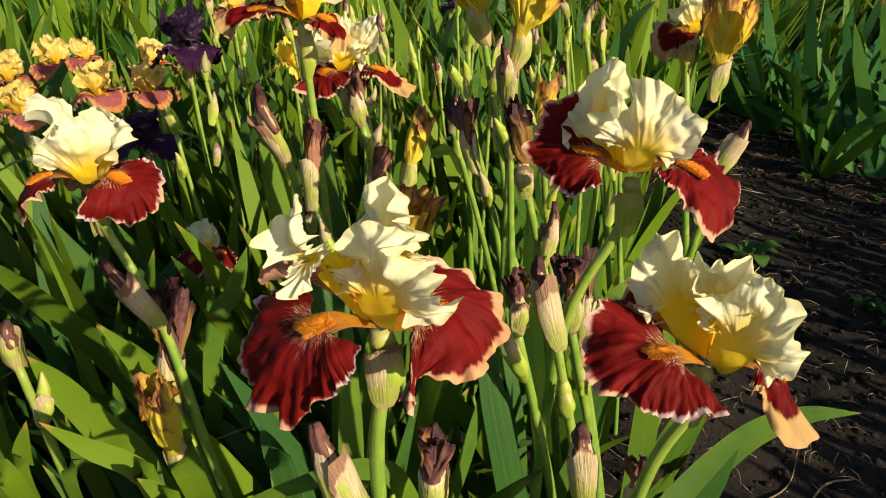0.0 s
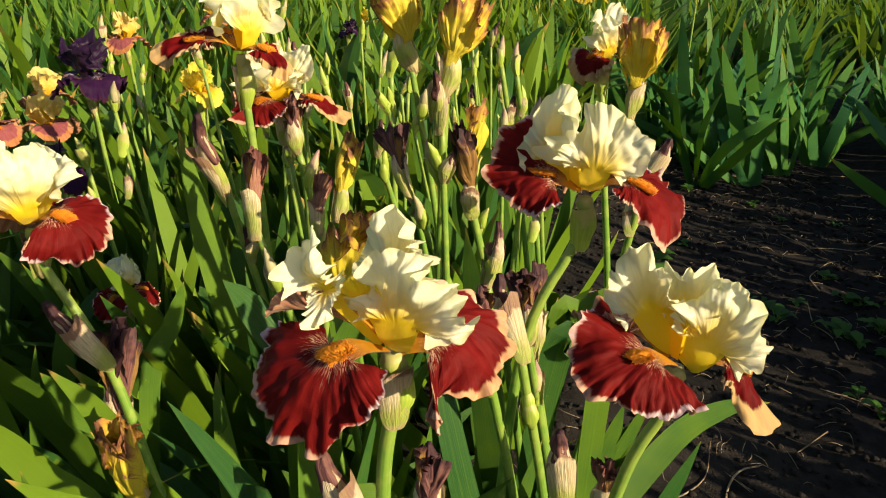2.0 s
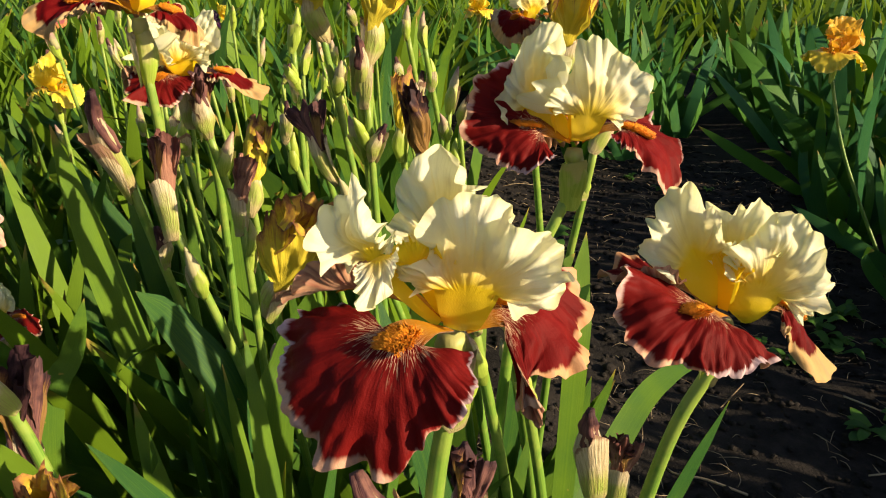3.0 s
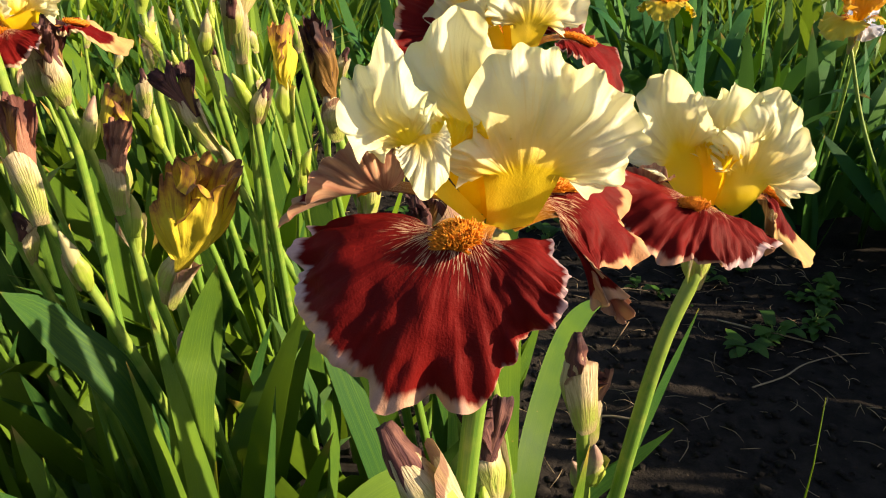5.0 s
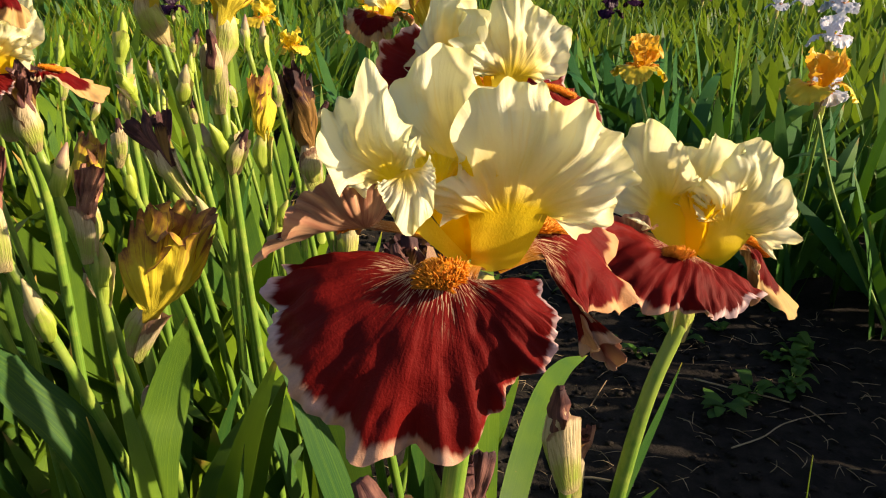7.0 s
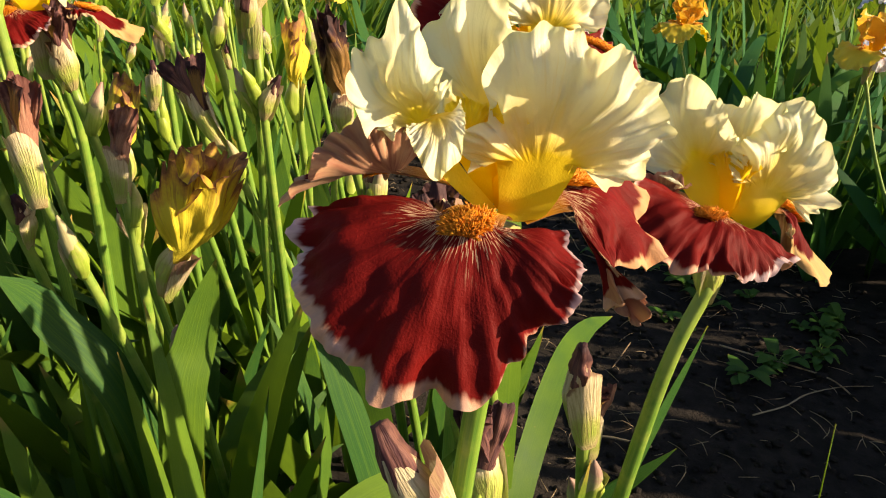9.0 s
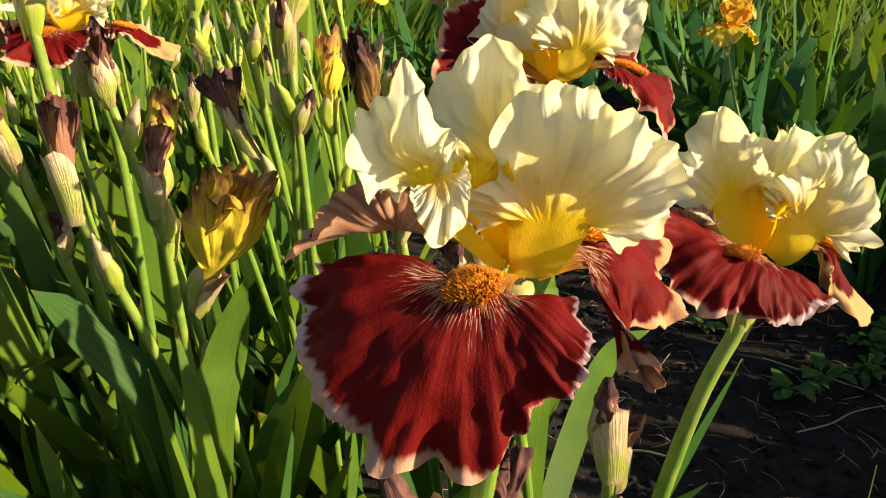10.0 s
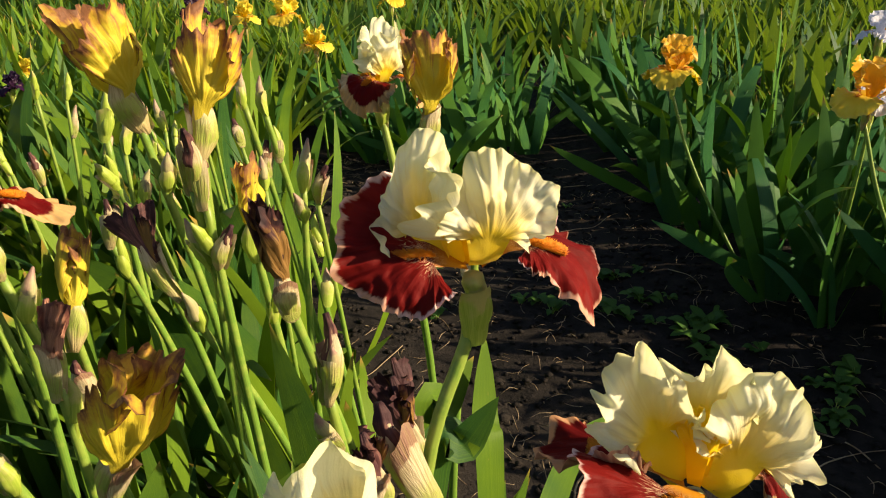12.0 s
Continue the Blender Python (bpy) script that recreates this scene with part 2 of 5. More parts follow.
BUDTIP = stripe_material("bud tip", (0.46, 0.43, 0.22), (0.38, 0.36, 0.18), (0.34, 0.22, 0.18), 0.5, 0.1)
DRYTIP = stripe_material("dried purple tip", (0.10, 0.04, 0.045), (0.20, 0.09, 0.07), (0.05, 0.02, 0.025), 0.7, 0.1, 24, 0.3, 0.8)
BROWNTIP = stripe_material("dried brown tip", (0.27, 0.12, 0.08), (0.40, 0.20, 0.13), (0.14, 0.05, 0.04), 0.65, 0.15, 24, 0.3, 0.8)
LEAF = leaf_material("iris leaf", (0.020, 0.098, 0.026), (0.140, 0.255, 0.015), (0.40, 0.28, 0.06), 0.34, (0.32, 0.46, 0.012))
BLUELEAF = leaf_material("bluish iris leaf", (0.020, 0.13, 0.055), (0.085, 0.245, 0.035), (0.33, 0.24, 0.06), 0.40, (0.34, 0.50, 0.015))
# bluish leaf made darker: the shade of the far beds is put into its colour
SHADELEAF = leaf_material("shade-darkened iris leaf", (0.016, 0.085, 0.03), (0.068, 0.165, 0.02), (0.2, 0.18, 0.05), 0.32, (0.26, 0.40, 0.015))
WEED = leaf_material("weed leaf", (0.03, 0.10, 0.02), (0.06, 0.16, 0.025), (0.2, 0.2, 0.05))
DRY = stripe_material("dry straw", (0.34, 0.26, 0.15), (0.46, 0.37, 0.24), (0.22, 0.15, 0.08), 0.75, 0.1, 20)
SOIL = soil_material()


# ---- geometry helpers ----
def mesh_of(name, verts, faces, uvs=None, mats=(), index=None):
    me = bpy.data.meshes.new(name)
    me.from_pydata([tuple(map(float, v)) for v in verts], [], faces)
    for m in mats:
        me.materials.append(m)
    me.shade_smooth()
    if uvs is not None:
        lay = me.uv_layers.new(name="UVMap")
        idx = np.empty(len(me.loops), dtype=np.int32)
        me.loops.foreach_get("vertex_index", idx)
        lay.data.foreach_set("uv", np.asarray(uvs, dtype=np.float32)[idx].ravel())
    if index is not None:
        me.polygons.foreach_set("material_index", np.asarray(index, dtype=np.int32))
    return me


def part(name, me, parent, label=""):
    ob = new(name, me)
    ob.parent = parent
    return tagged(ob, label) if label else ob


def thing(name, at, label, category, group=""):
    ob = new(name)
    ob.location = at
    ob.empty_display_size = 0.02
    return tagged(ob, label, category, group)


class Geo:
    """Collects pieces of one mesh."""

    def __init__(self):
        self.v, self.f, self.u, self.n = [], [], [], 0

    def add(self, v, f, u):
        v = np.asarray(v, float).reshape(-1, 3)
        self.v.append(v)
        self.f += [tuple(i + self.n for i in q) for q in f]
        self.u.append(np.asarray(u, float).reshape(-1, 2))
        self.n += len(v)

    def mesh(self, name, mat):
        return mesh_of(name, np.concatenate(self.v), self.f, np.concatenate(self.u), (mat,))


def grid_faces(rows, cols, wrap=False, flip=False):
    out = []
    for i in range(rows - 1):
        for j in range(cols if wrap else cols - 1):
            k = (j + 1) % cols
            q = (i * cols + j, i * cols + k, (i + 1) * cols + k, (i + 1) * cols + j)
            out.append(q[::-1] if flip else q)
    return out


def curve(points, n):
    """A smooth line of n points through the given ones."""
    p = np.array([tuple(q) for q in points], float)
    p = np.vstack([2 * p[0] - p[1], p, 2 * p[-1] - p[-2]])
    out = []
    for t in np.linspace(0, len(p) - 3 - 1e-6, n):
        i = int(t)
        f = t - i
        a, b, c, d = p[i:i + 4]
        out.append(0.5 * (2 * b + (c - a) * f + (2 * a - 5 * b + 4 * c - d) * f * f + (3 * b - 3 * c + d - a) * f ** 3))
    return np.array(out)


def tube(line, radii, sides=10, flute=0.0, seed=0, squash=1.0):
    """A closed round body along a line; flute wrinkles its skin."""
    line = np.asarray(line, float)
    n = len(line)
    radii = np.interp(np.linspace(0, 1, n), np.linspace(0, 1, len(radii)), radii)
    tan = np.gradient(line, axis=0)
    tan /= np.linalg.norm(tan, axis=1)[:, None] + 1e-12
    ref = np.array([0.31, 0.95, 0.05])
    rng = np.random.RandomState(seed)
    ph, ph2 = rng.rand(2) * 6.28
    ang = np.linspace(0, 2 * np.pi, sides, endpoint=False)
    v, u = [], []
    for i in range(n):
        a = np.cross(tan[i], ref)
        a /= np.linalg.norm(a) + 1e-12
        b = np.cross(tan[i], a)
        t = i / (n - 1)
        w = 1 + flute * (np.sin(5 * ang + ph + 2.5 * t) * 0.6 + np.sin(8 * ang + ph2 - 4 * t) * 0.4 + 0.5 * np.sin(13 * t + ph + 2 * ang))
        ring = line[i] + radii[i] * w[:, None] * (np.cos(ang)[:, None] * a + squash * np.sin(ang)[:, None] * b)
        v.append(ring)
        u.append(np.stack([ang / 6.2832, np.full(sides, t)], 1))
    v, u = np.concatenate(v), np.concatenate(u)
    f = grid_faces(n, sides, True)
    f.append(tuple(range(sides))[::-1])
    f.append(tuple(range((n - 1) * sides, n * sides)))
    return v, f, u


def tube_mesh(name, line, radii, mat, sides=10, flute=0.0, seed=0, squash=1.0):
    g = Geo()
    g.add(*tube(line, radii, sides, flute, seed, squash))
    return g.mesh(name, mat)


def petal(seed, haft, width, reach, spread, bend, cup=0.0, ruffle=0.006, waves=7.0, taper=0.3, power=1.6, crumple=0.002, rows=26, cols=49, fold=0.0, notch=0.0, frill=0.0009, ribs=0.0, rounding=5.0, squeeze=1.0, waft=0.0, edge=2.2, crimp=15.0, flare=0.0, jag=0.0, skew=0.0, teeth=1.0):
    """A ruffled petal: a narrow haft that opens into a fan. x outward, z up. bend: (distance, degrees above level).
    cup bends the sides up (plus) or down; flare rolls the margins outward again."""
    rng = np.random.RandomState(seed)
    ph = rng.rand(8) * 6.28
    hn = max(3, rows // 5)
    s = np.linspace(-1, 1, cols)
    s = np.sign(s) * (1.35 * np.abs(s) - 0.35 * np.abs(s) ** 3)
    lobes = 1 + 0.06 * np.sin(3.1 * s + ph[0]) + 0.035 * np.sin(7.3 * s + ph[1]) + 0.018 * np.sin(17 * s + ph[2]) + teeth * 0.012 * np.sin(41 * s + 3 * np.sin(5 * s + ph[4]) + ph[5]) + teeth * 0.006 * np.sin(83 * s + 2 * np.sin(9 * s + ph[3]) + ph[4]) - notch * np.exp(-(s / 0.12) ** 2)
    lobes = lobes + jag * (2 * np.abs((s * 2.3 + ph[6]) % 1 - 0.5) - 0.5 + 0.8 * (2 * np.abs((s * 5.7 + ph[7]) % 1 - 0.5) - 0.5))
    R = reach * (1 - taper * np.abs(s) ** power) * lobes * np.sqrt(np.maximum(0.06, 1 - np.abs(s) ** rounding))
    R = R * (1 + skew * s)
    th = s * radians(spread)
    us, rn, A, B = [], [], [], []
    for i in range(rows):
        if i < hn:
            t = i / hn
            a = np.full(cols, haft * t)
            b = s * width * (0.55 + 0.45 * t)
            r = np.zeros(cols)
            us.append(np.full(cols, 0.25 * t))
        else:
            t = 1 - (1 - (i - hn) / (rows - 1 - hn)) ** 1.35
            r = np.full(cols, t)
            a = haft + t * R * np.cos(th)
            b = s * width + t * R * np.sin(th)
            us.append(np.full(cols, 0.25 + 0.75 * t))
        rn.append(r), A.append(a), B.append(b)
    us, rn, A, B = map(np.array, (us, rn, A, B))
    B = B * squeeze
    S = np.broadcast_to(s, A.shape)
    vary = np.maximum(0.15, 0.8 + 0.4 * np.sin(2.7 * s + ph[1]) + 0.35 * np.sin(6.3 * s + ph[2]))
    ext = np.minimum(1, R / reach / 0.8) ** 1.3
    amp = ext * ruffle * rn ** edge * (0.45 + 0.55 * np.abs(S)) * vary
    S = S + 0.07 * np.sin(4.3 * S + ph[7]) + 0.03 * np.sin(11 * S + ph[6])
    wave = np.sin(waves * 3.1416 * S + ph[3]) + 0.55 * np.sin(waves * 1.73 * 3.1416 * S + ph[4] + 1.5 * rn) + 0.3 * np.sin(waves * 3.3 * 3.1416 * S + ph[5])
    N = amp * wave
    N = N + frill * ext * vary * rn ** 6 * (np.sin(crimp * 3.1416 * S + ph[6] + 1.8 * np.sin(3 * S + ph[0])) + 0.7 * np.sin(crimp * 0.57 * 3.1416 * S + ph[7]))
    N = N + ribs * np.minimum(1, rn * 2.5) * (np.sin(9.5 * S + ph[1] + rn) + 0.6 * np.sin(21 * S + ph[2] - 2 * rn) + 0.3 * np.sin(47 * S + ph[0]))
    N = N + waft * rn * np.sin(3.4 * S + ph[4] + 3.2 * rn) * np.minimum(1, 2 * rn)
    B = B + 0.28 * amp * np.cos(waves * 3.1416 * S + ph[3] + 0.6)
    A = A + 0.15 * amp * np.sin(waves * 1.4 * 3.1416 * S + ph[6])
    flat = np.array([[noise.noise(Vector((A[i, j] * 55, B[i, j] * 55, seed * 3.7))) + 0.5 * noise.noise(Vector((A[i, j] * 130, B[i, j] * 130, seed * 1.9)))
                      for j in range(cols)] for i in range(rows)])
    N = N + crumple * flat * (0.35 + rn) + fold * np.abs(S) * rn
    # wrap the sides round the middle line
    if abs(cup) > 1e-6:
        ang = B * cup
        B, N = np.sin(ang) / cup * (1 - 0.0 * N), N * np.cos(ang) + (1 - np.cos(ang)) / cup
    N = N - flare * ext * rn ** 2 * (np.abs(S) ** 3 + 0.25 * np.sin(2.2 * S + ph[2]))
    # bend along the middle line
    tab = np.linspace(-reach * 0.9, haft + reach * 1.25, 160)
    phi = np.radians(np.interp(tab, [p[0] for p in bend], [p[1] for p in bend]))
    step = tab[1] - tab[0]
    cx, cz = np.cumsum(np.cos(phi)) * step, np.cumsum(np.sin(phi)) * step
    cx, cz = cx - np.interp(0, tab, cx), cz - np.interp(0, tab, cz)
    X, Z, F = np.interp(A, tab, cx), np.interp(A, tab, cz), np.interp(A, tab, phi)
    P = np.stack([X - np.sin(F) * N, B, Z + np.cos(F) * N], -1)
    UV = np.stack([(np.broadcast_to(s, A.shape) + 1) / 2 + seed % 7, us], -1)
    return P.reshape(-1, 3), grid_faces(rows, cols, flip=True), UV.reshape(-1, 2), rows, cols


def sheet(seed, mid, radii, face, curl=(0, 0), curl_end=None, haft=0.3, neck=9.0, reach_curl=34.0, ruffle=0.003, waves=9.0, edge=4.0, crumple=0.003, ribs=0.0003, frill=0.0021, crimp=24.0, lobes=0.045, waft=0.0, pleat=0.0, fold=None, rows=44, cols=121):
    """A petal laid along a middle line (mm from the flower's heart): a haft, then a fan with the given radii (mm) from -120 to 120 degrees.
    Seen from the side that `face` (start and end) points to, with the foot below, the first radii lie to the left. curl: degrees by which the left and
    right parts bend towards that side, at the foot and (curl_end) at the tip. fold: (along, across, height in mm, spread) of soft creases."""
    rng = np.random.RandomState(seed)
    ph = rng.rand(12) * 6.28
    line = curve(mid, 80) * 0.001
    arc = np.concatenate([[0], np.cumsum(np.linalg.norm(np.diff(line, axis=0), axis=1))])
    span = arc[-1]
    s = np.linspace(-1, 1, cols)
    th = s * radians(120)
    R = np.interp(s, np.linspace(-1, 1, 49), curve([(q, 0, 0) for q in radii], 49)[:, 0]) * 0.001
    R = R * (1 + lobes * (0.9 * np.sin(5.1 * s + ph[0]) + 0.7 * np.sin(11.7 * s + ph[1])) + 0.028 * np.sin(21 * s + ph[2]) + 0.022 * np.sin(47 * s + 3 * np.sin(5 * s + ph[3])) + 0.011 * np.sin(91 * s + 2 * np.sin(7 * s + ph[4])))
    hn = max(3, rows // 5)
    A, B, V, r = (np.zeros((rows, cols)) for _ in range(4))
    for i in range(rows):
        if i < hn:
            t = i / hn
            A[i], B[i], V[i] = haft * span * t, s * neck * 0.001 * (0.5 + 0.5 * t), 0.25 * t
        else:
            t = 1 - (1 - (i - hn) / (rows - 1 - hn)) ** 1.25
            A[i], B[i], V[i], r[i] = haft * span + t * R * np.cos(th), s * neck * 0.001 + t * R * np.sin(th), 0.25 + 0.75 * t, t
    A = np.maximum(A, 0.0)
    over = np.maximum(A - span, 0)
    M = np.stack([np.interp(A, arc, line[:, k]) for k in range(3)], -1)
    tan = np.gradient(line, arc, axis=0)
    T = np.stack([np.interp(A, arc, tan[:, k]) for k in range(3)], -1)
    T /= np.linalg.norm(T, axis=-1, keepdims=True)
    M = M + T * over[..., None]
    tau = np.minimum(A / span, 1.1)
    N = np.array(face[0], float) * (1 - tau[..., None]) + np.array(face[1], float) * tau[..., None]
    N = N - T * (N * T).sum(-1, keepdims=True)
    N /= np.linalg.norm(N, axis=-1, keepdims=True)
    S = np.cross(T, N)
    end = curl if curl_end is None else curl_end
    bend = np.radians(np.where(B < 0, curl[0] + (end[0] - curl[0]) * tau, curl[1] + (end[1] - curl[1]) * tau))
    f = np.abs(B) / (reach_curl * 0.001)
    lat, lift, q = np.zeros_like(A), np.zeros_like(A), 16
    for k in range(q):
        a = bend * (f * (k + 0.5) / q) ** 1.4
        lat += np.cos(a) * np.abs(B) / q
        lift += np.sin(a) * np.abs(B) / q
    last = bend * f ** 1.4
    N2 = N * np.cos(last)[..., None] - S * (np.sign(B) * np.sin(last))[..., None]
    P = M + S * (np.sign(B) * lat)[..., None] + N * lift[..., None]
    u = s[None, :] * np.ones_like(A)
    turn = th[None, :] + 0.12 * np.sin(3.1 * th + ph[8])[None, :] + 0.0 * A
    vary = np.maximum(0.2, 0.8 + 0.45 * np.sin(2.3 * turn + ph[9]) + 0.35 * np.sin(5.1 * turn + ph[10])) * np.minimum(1, R / (0.7 * R.max()))[None, :]
    H = ruffle * r ** edge * vary * (np.sin(waves * turn + ph[1]) + 0.5 * np.sin(waves * 1.73 * turn + ph[2] + 1.5 * r) + 0.25 * np.sin(waves * 3.3 * turn + ph[3]))
    H = H + waft * r * (np.sin(4.6 * u + ph[11] + 2.6 * r) + 0.6 * np.sin(10.5 * u + ph[7] - 1.5 * r)) * np.minimum(1, 2.5 * r)
    H = H + frill * vary * r ** 5 * (np.sin(crimp * turn + ph[4]) + 0.6 * np.sin(crimp * 1.9 * turn + ph[5]))
    H = H + ribs * np.minimum(1, r * 2.5) * (np.sin(8.5 * u + ph[6] + r) + 0.6 * np.sin(19 * u + ph[7] - 2 * r) + 0.3 * np.sin(43 * u + ph[0]))
    lump = np.array([[noise.noise(Vector((A[i, j] * 55, B[i, j] * 55, seed * 3.7))) + 0.5 * noise.noise(Vector((A[i, j] * 130, B[i, j] * 130, seed * 1.9))) for j in range(cols)] for i in range(rows)])
    H = H + crumple * lump * (0.2 + 0.8 * r)
    if pleat:
        crease = np.array([[abs(noise.noise(Vector((u[i, j] * 4.2 + 0.5 * lump[i, j], r[i, j] * 1.3, seed * 5.1)))) + 0.5 * abs(noise.noise(Vector((u[i, j] * 9.5 + 0.4 * lump[i, j], r[i, j] * 2.2, seed * 2.3)))) for j in range(cols)] for i in range(rows)])
        H = H + pleat * crease * r ** 1.2
    for at_t, at_s, high, wide in fold or ():
        H = H + high * 0.001 * np.exp(-((r - at_t) ** 2 + (u - at_s) ** 2) / wide ** 2)
    P = P + N2 * H[..., None]
    UV = np.stack([(u + 1) / 2 + seed % 7, V], -1)
    return P.reshape(-1, 3), grid_faces(rows, cols), UV.reshape(-1, 2), rows, cols


def place_petal(P, azimuth, base, radius=0.0, tip=0.0, twist=0.0, scale=1.0):
    """Turn a petal to its azimuth round the flower's axis, with a twist about its own length."""
    m = Matrix.Rotation(radians(azimuth), 3, "Z") @ Matrix.Rotation(radians(-tip), 3, "Y") @ Matrix.Rotation(radians(twist), 3, "X")
    Q = (np.asarray(P) * scale + np.array([radius, 0, 0])) @ np.array(m).T
    return Q + np.array(tuple(base))


def petal_mesh(name, data, mat, azimuth, base, radius=0.0, tip=0.0, twist=0.0, back=None, scale=1.0):
    P, f, uv, rows, cols = data
    Q = place_petal(P, azimuth, base, radius, tip, twist, scale)
    if back is None:
        return mesh_of(name, Q, f, uv, (mat,))
    me = mesh_of("front", Q, f)
    nor = np.empty(len(Q) * 3, dtype=np.float32)
    me.vertex_normals.foreach_get("vector", nor)
    bpy.data.meshes.remove(me)
    Q2 = Q - nor.reshape(-1, 3) * 0.00035
    n = len(Q)
    faces = f + [tuple(i + n for i in q[::-1]) for q in f]
    return mesh_of(name, np.concatenate([Q, Q2]), faces, np.concatenate([uv, uv]), (mat, back), [0] * len(f) + [1] * len(f))


def beard_mesh(name, data, mat, azimuth, base, radius, tip, twist, seed, hairs=170, length=0.0036, scale=1.0, span=(0.22, 0.44), girth=1.0, laid=False):
    """A caterpillar of short hairs along the haft of a fall."""
    P, f, uv, rows, cols = data
    Q = (np.asarray(P) if laid else place_petal(P, azimuth, base, radius, tip, twist, scale)).reshape(rows, cols, 3)
    rng = np.random.RandomState(seed)
    g = Geo()
    mid = cols // 2
    low, top = int(rows * span[0]), int(rows * span[1])
    up = np.array([0, 0, 1.0])
    side = np.array([-math.sin(radians(azimuth)), math.cos(radians(azimuth)), 0])
    out = np.array([math.cos(radians(azimuth)), math.sin(radians(azimuth)), 0])
    for k in range(hairs):
        t = rng.rand() ** 0.8
        i = low + t * (top - low - 1)
        i0 = int(i)
        c = Q[i0, mid] * (1 - i + i0) + Q[i0 + 1, mid] * (i - i0)
        w = (rng.rand() - 0.5) * 2
        wid = 0.0036 * girth * scale * (0.5 + 0.55 * math.sin(min(1, t * 1.1) * 2.8))
        a = c + side * w * wid
        d = up * (1.0 - 0.5 * abs(w)) + side * w * 0.9 + out * (0.35 + 0.9 * t) + rng.randn(3) * 0.22
        d /= np.linalg.norm(d)
        L = length * scale * (0.6 + 0.5 * rng.rand() + 0.35 * t)
        r = (0.00030 if laid else 0.00042) * scale
        x = np.cross(d, side + 0.1)
        x /= np.linalg.norm(x)
        y = np.cross(d, x)
        v = [a + r * x, a - r * 0.5 * x + r * 0.87 * y, a - r * 0.5 * x - r * 0.87 * y,
             a + d * L * 0.7 + r * 0.9 * x, a + d * L * 0.7 - r * 0.45 * x + r * 0.8 * y, a + d * L * 0.7 - r * 0.45 * x - r * 0.8 * y, a + d * L]
        g.add(v, [(0, 1, 4, 3), (1, 2, 5, 4), (2, 0, 3, 5), (3, 4, 6), (4, 5, 6), (5, 3, 6)], [(rng.rand(), t)] * 7)
    # soft core under the hairs
    line = np.array([Q[i, mid] for i in range(low, top)])
    g.add(*tube(line + up * 0.0006 * scale, [0.0008 * scale, 0.0018 * girth * scale, 0.0018 * girth * scale, 0.0006 * scale], 8, 0.15, seed))
    return g.mesh(name, mat)


HIGH_BEND = [(-0.06, 50), (0.0, 50), (0.014, 40), (0.026, 22), (0.04, 2), (0.055, -24), (0.075, -60), (0.12, -90)]
FALL_BEND = [(-0.06, 46), (0.0, 46), (0.012, 36), (0.022, 8), (0.032, -26), (0.045, -50), (0.066, -64), (0.12, -68)]
STANDARD_BEND = [(-0.06, 46), (0.0, 46), (0.014, 62), (0.028, 84), (0.042, 88), (0.052, 70), (0.06, 42), (0.07, 8), (0.1, -20)]
DOME_BEND = [(-0.06, 44), (0.0, 44), (0.014, 60), (0.028, 82), (0.044, 92), (0.054, 88), (0.062, 68), (0.07, 40), (0.1, 20)]
TALL_BEND = [(-0.06, 50), (0.0, 50), (0.014, 66), (0.028, 84), (0.05, 92), (0.062, 76), (0.07, 36), (0.09, -20)]


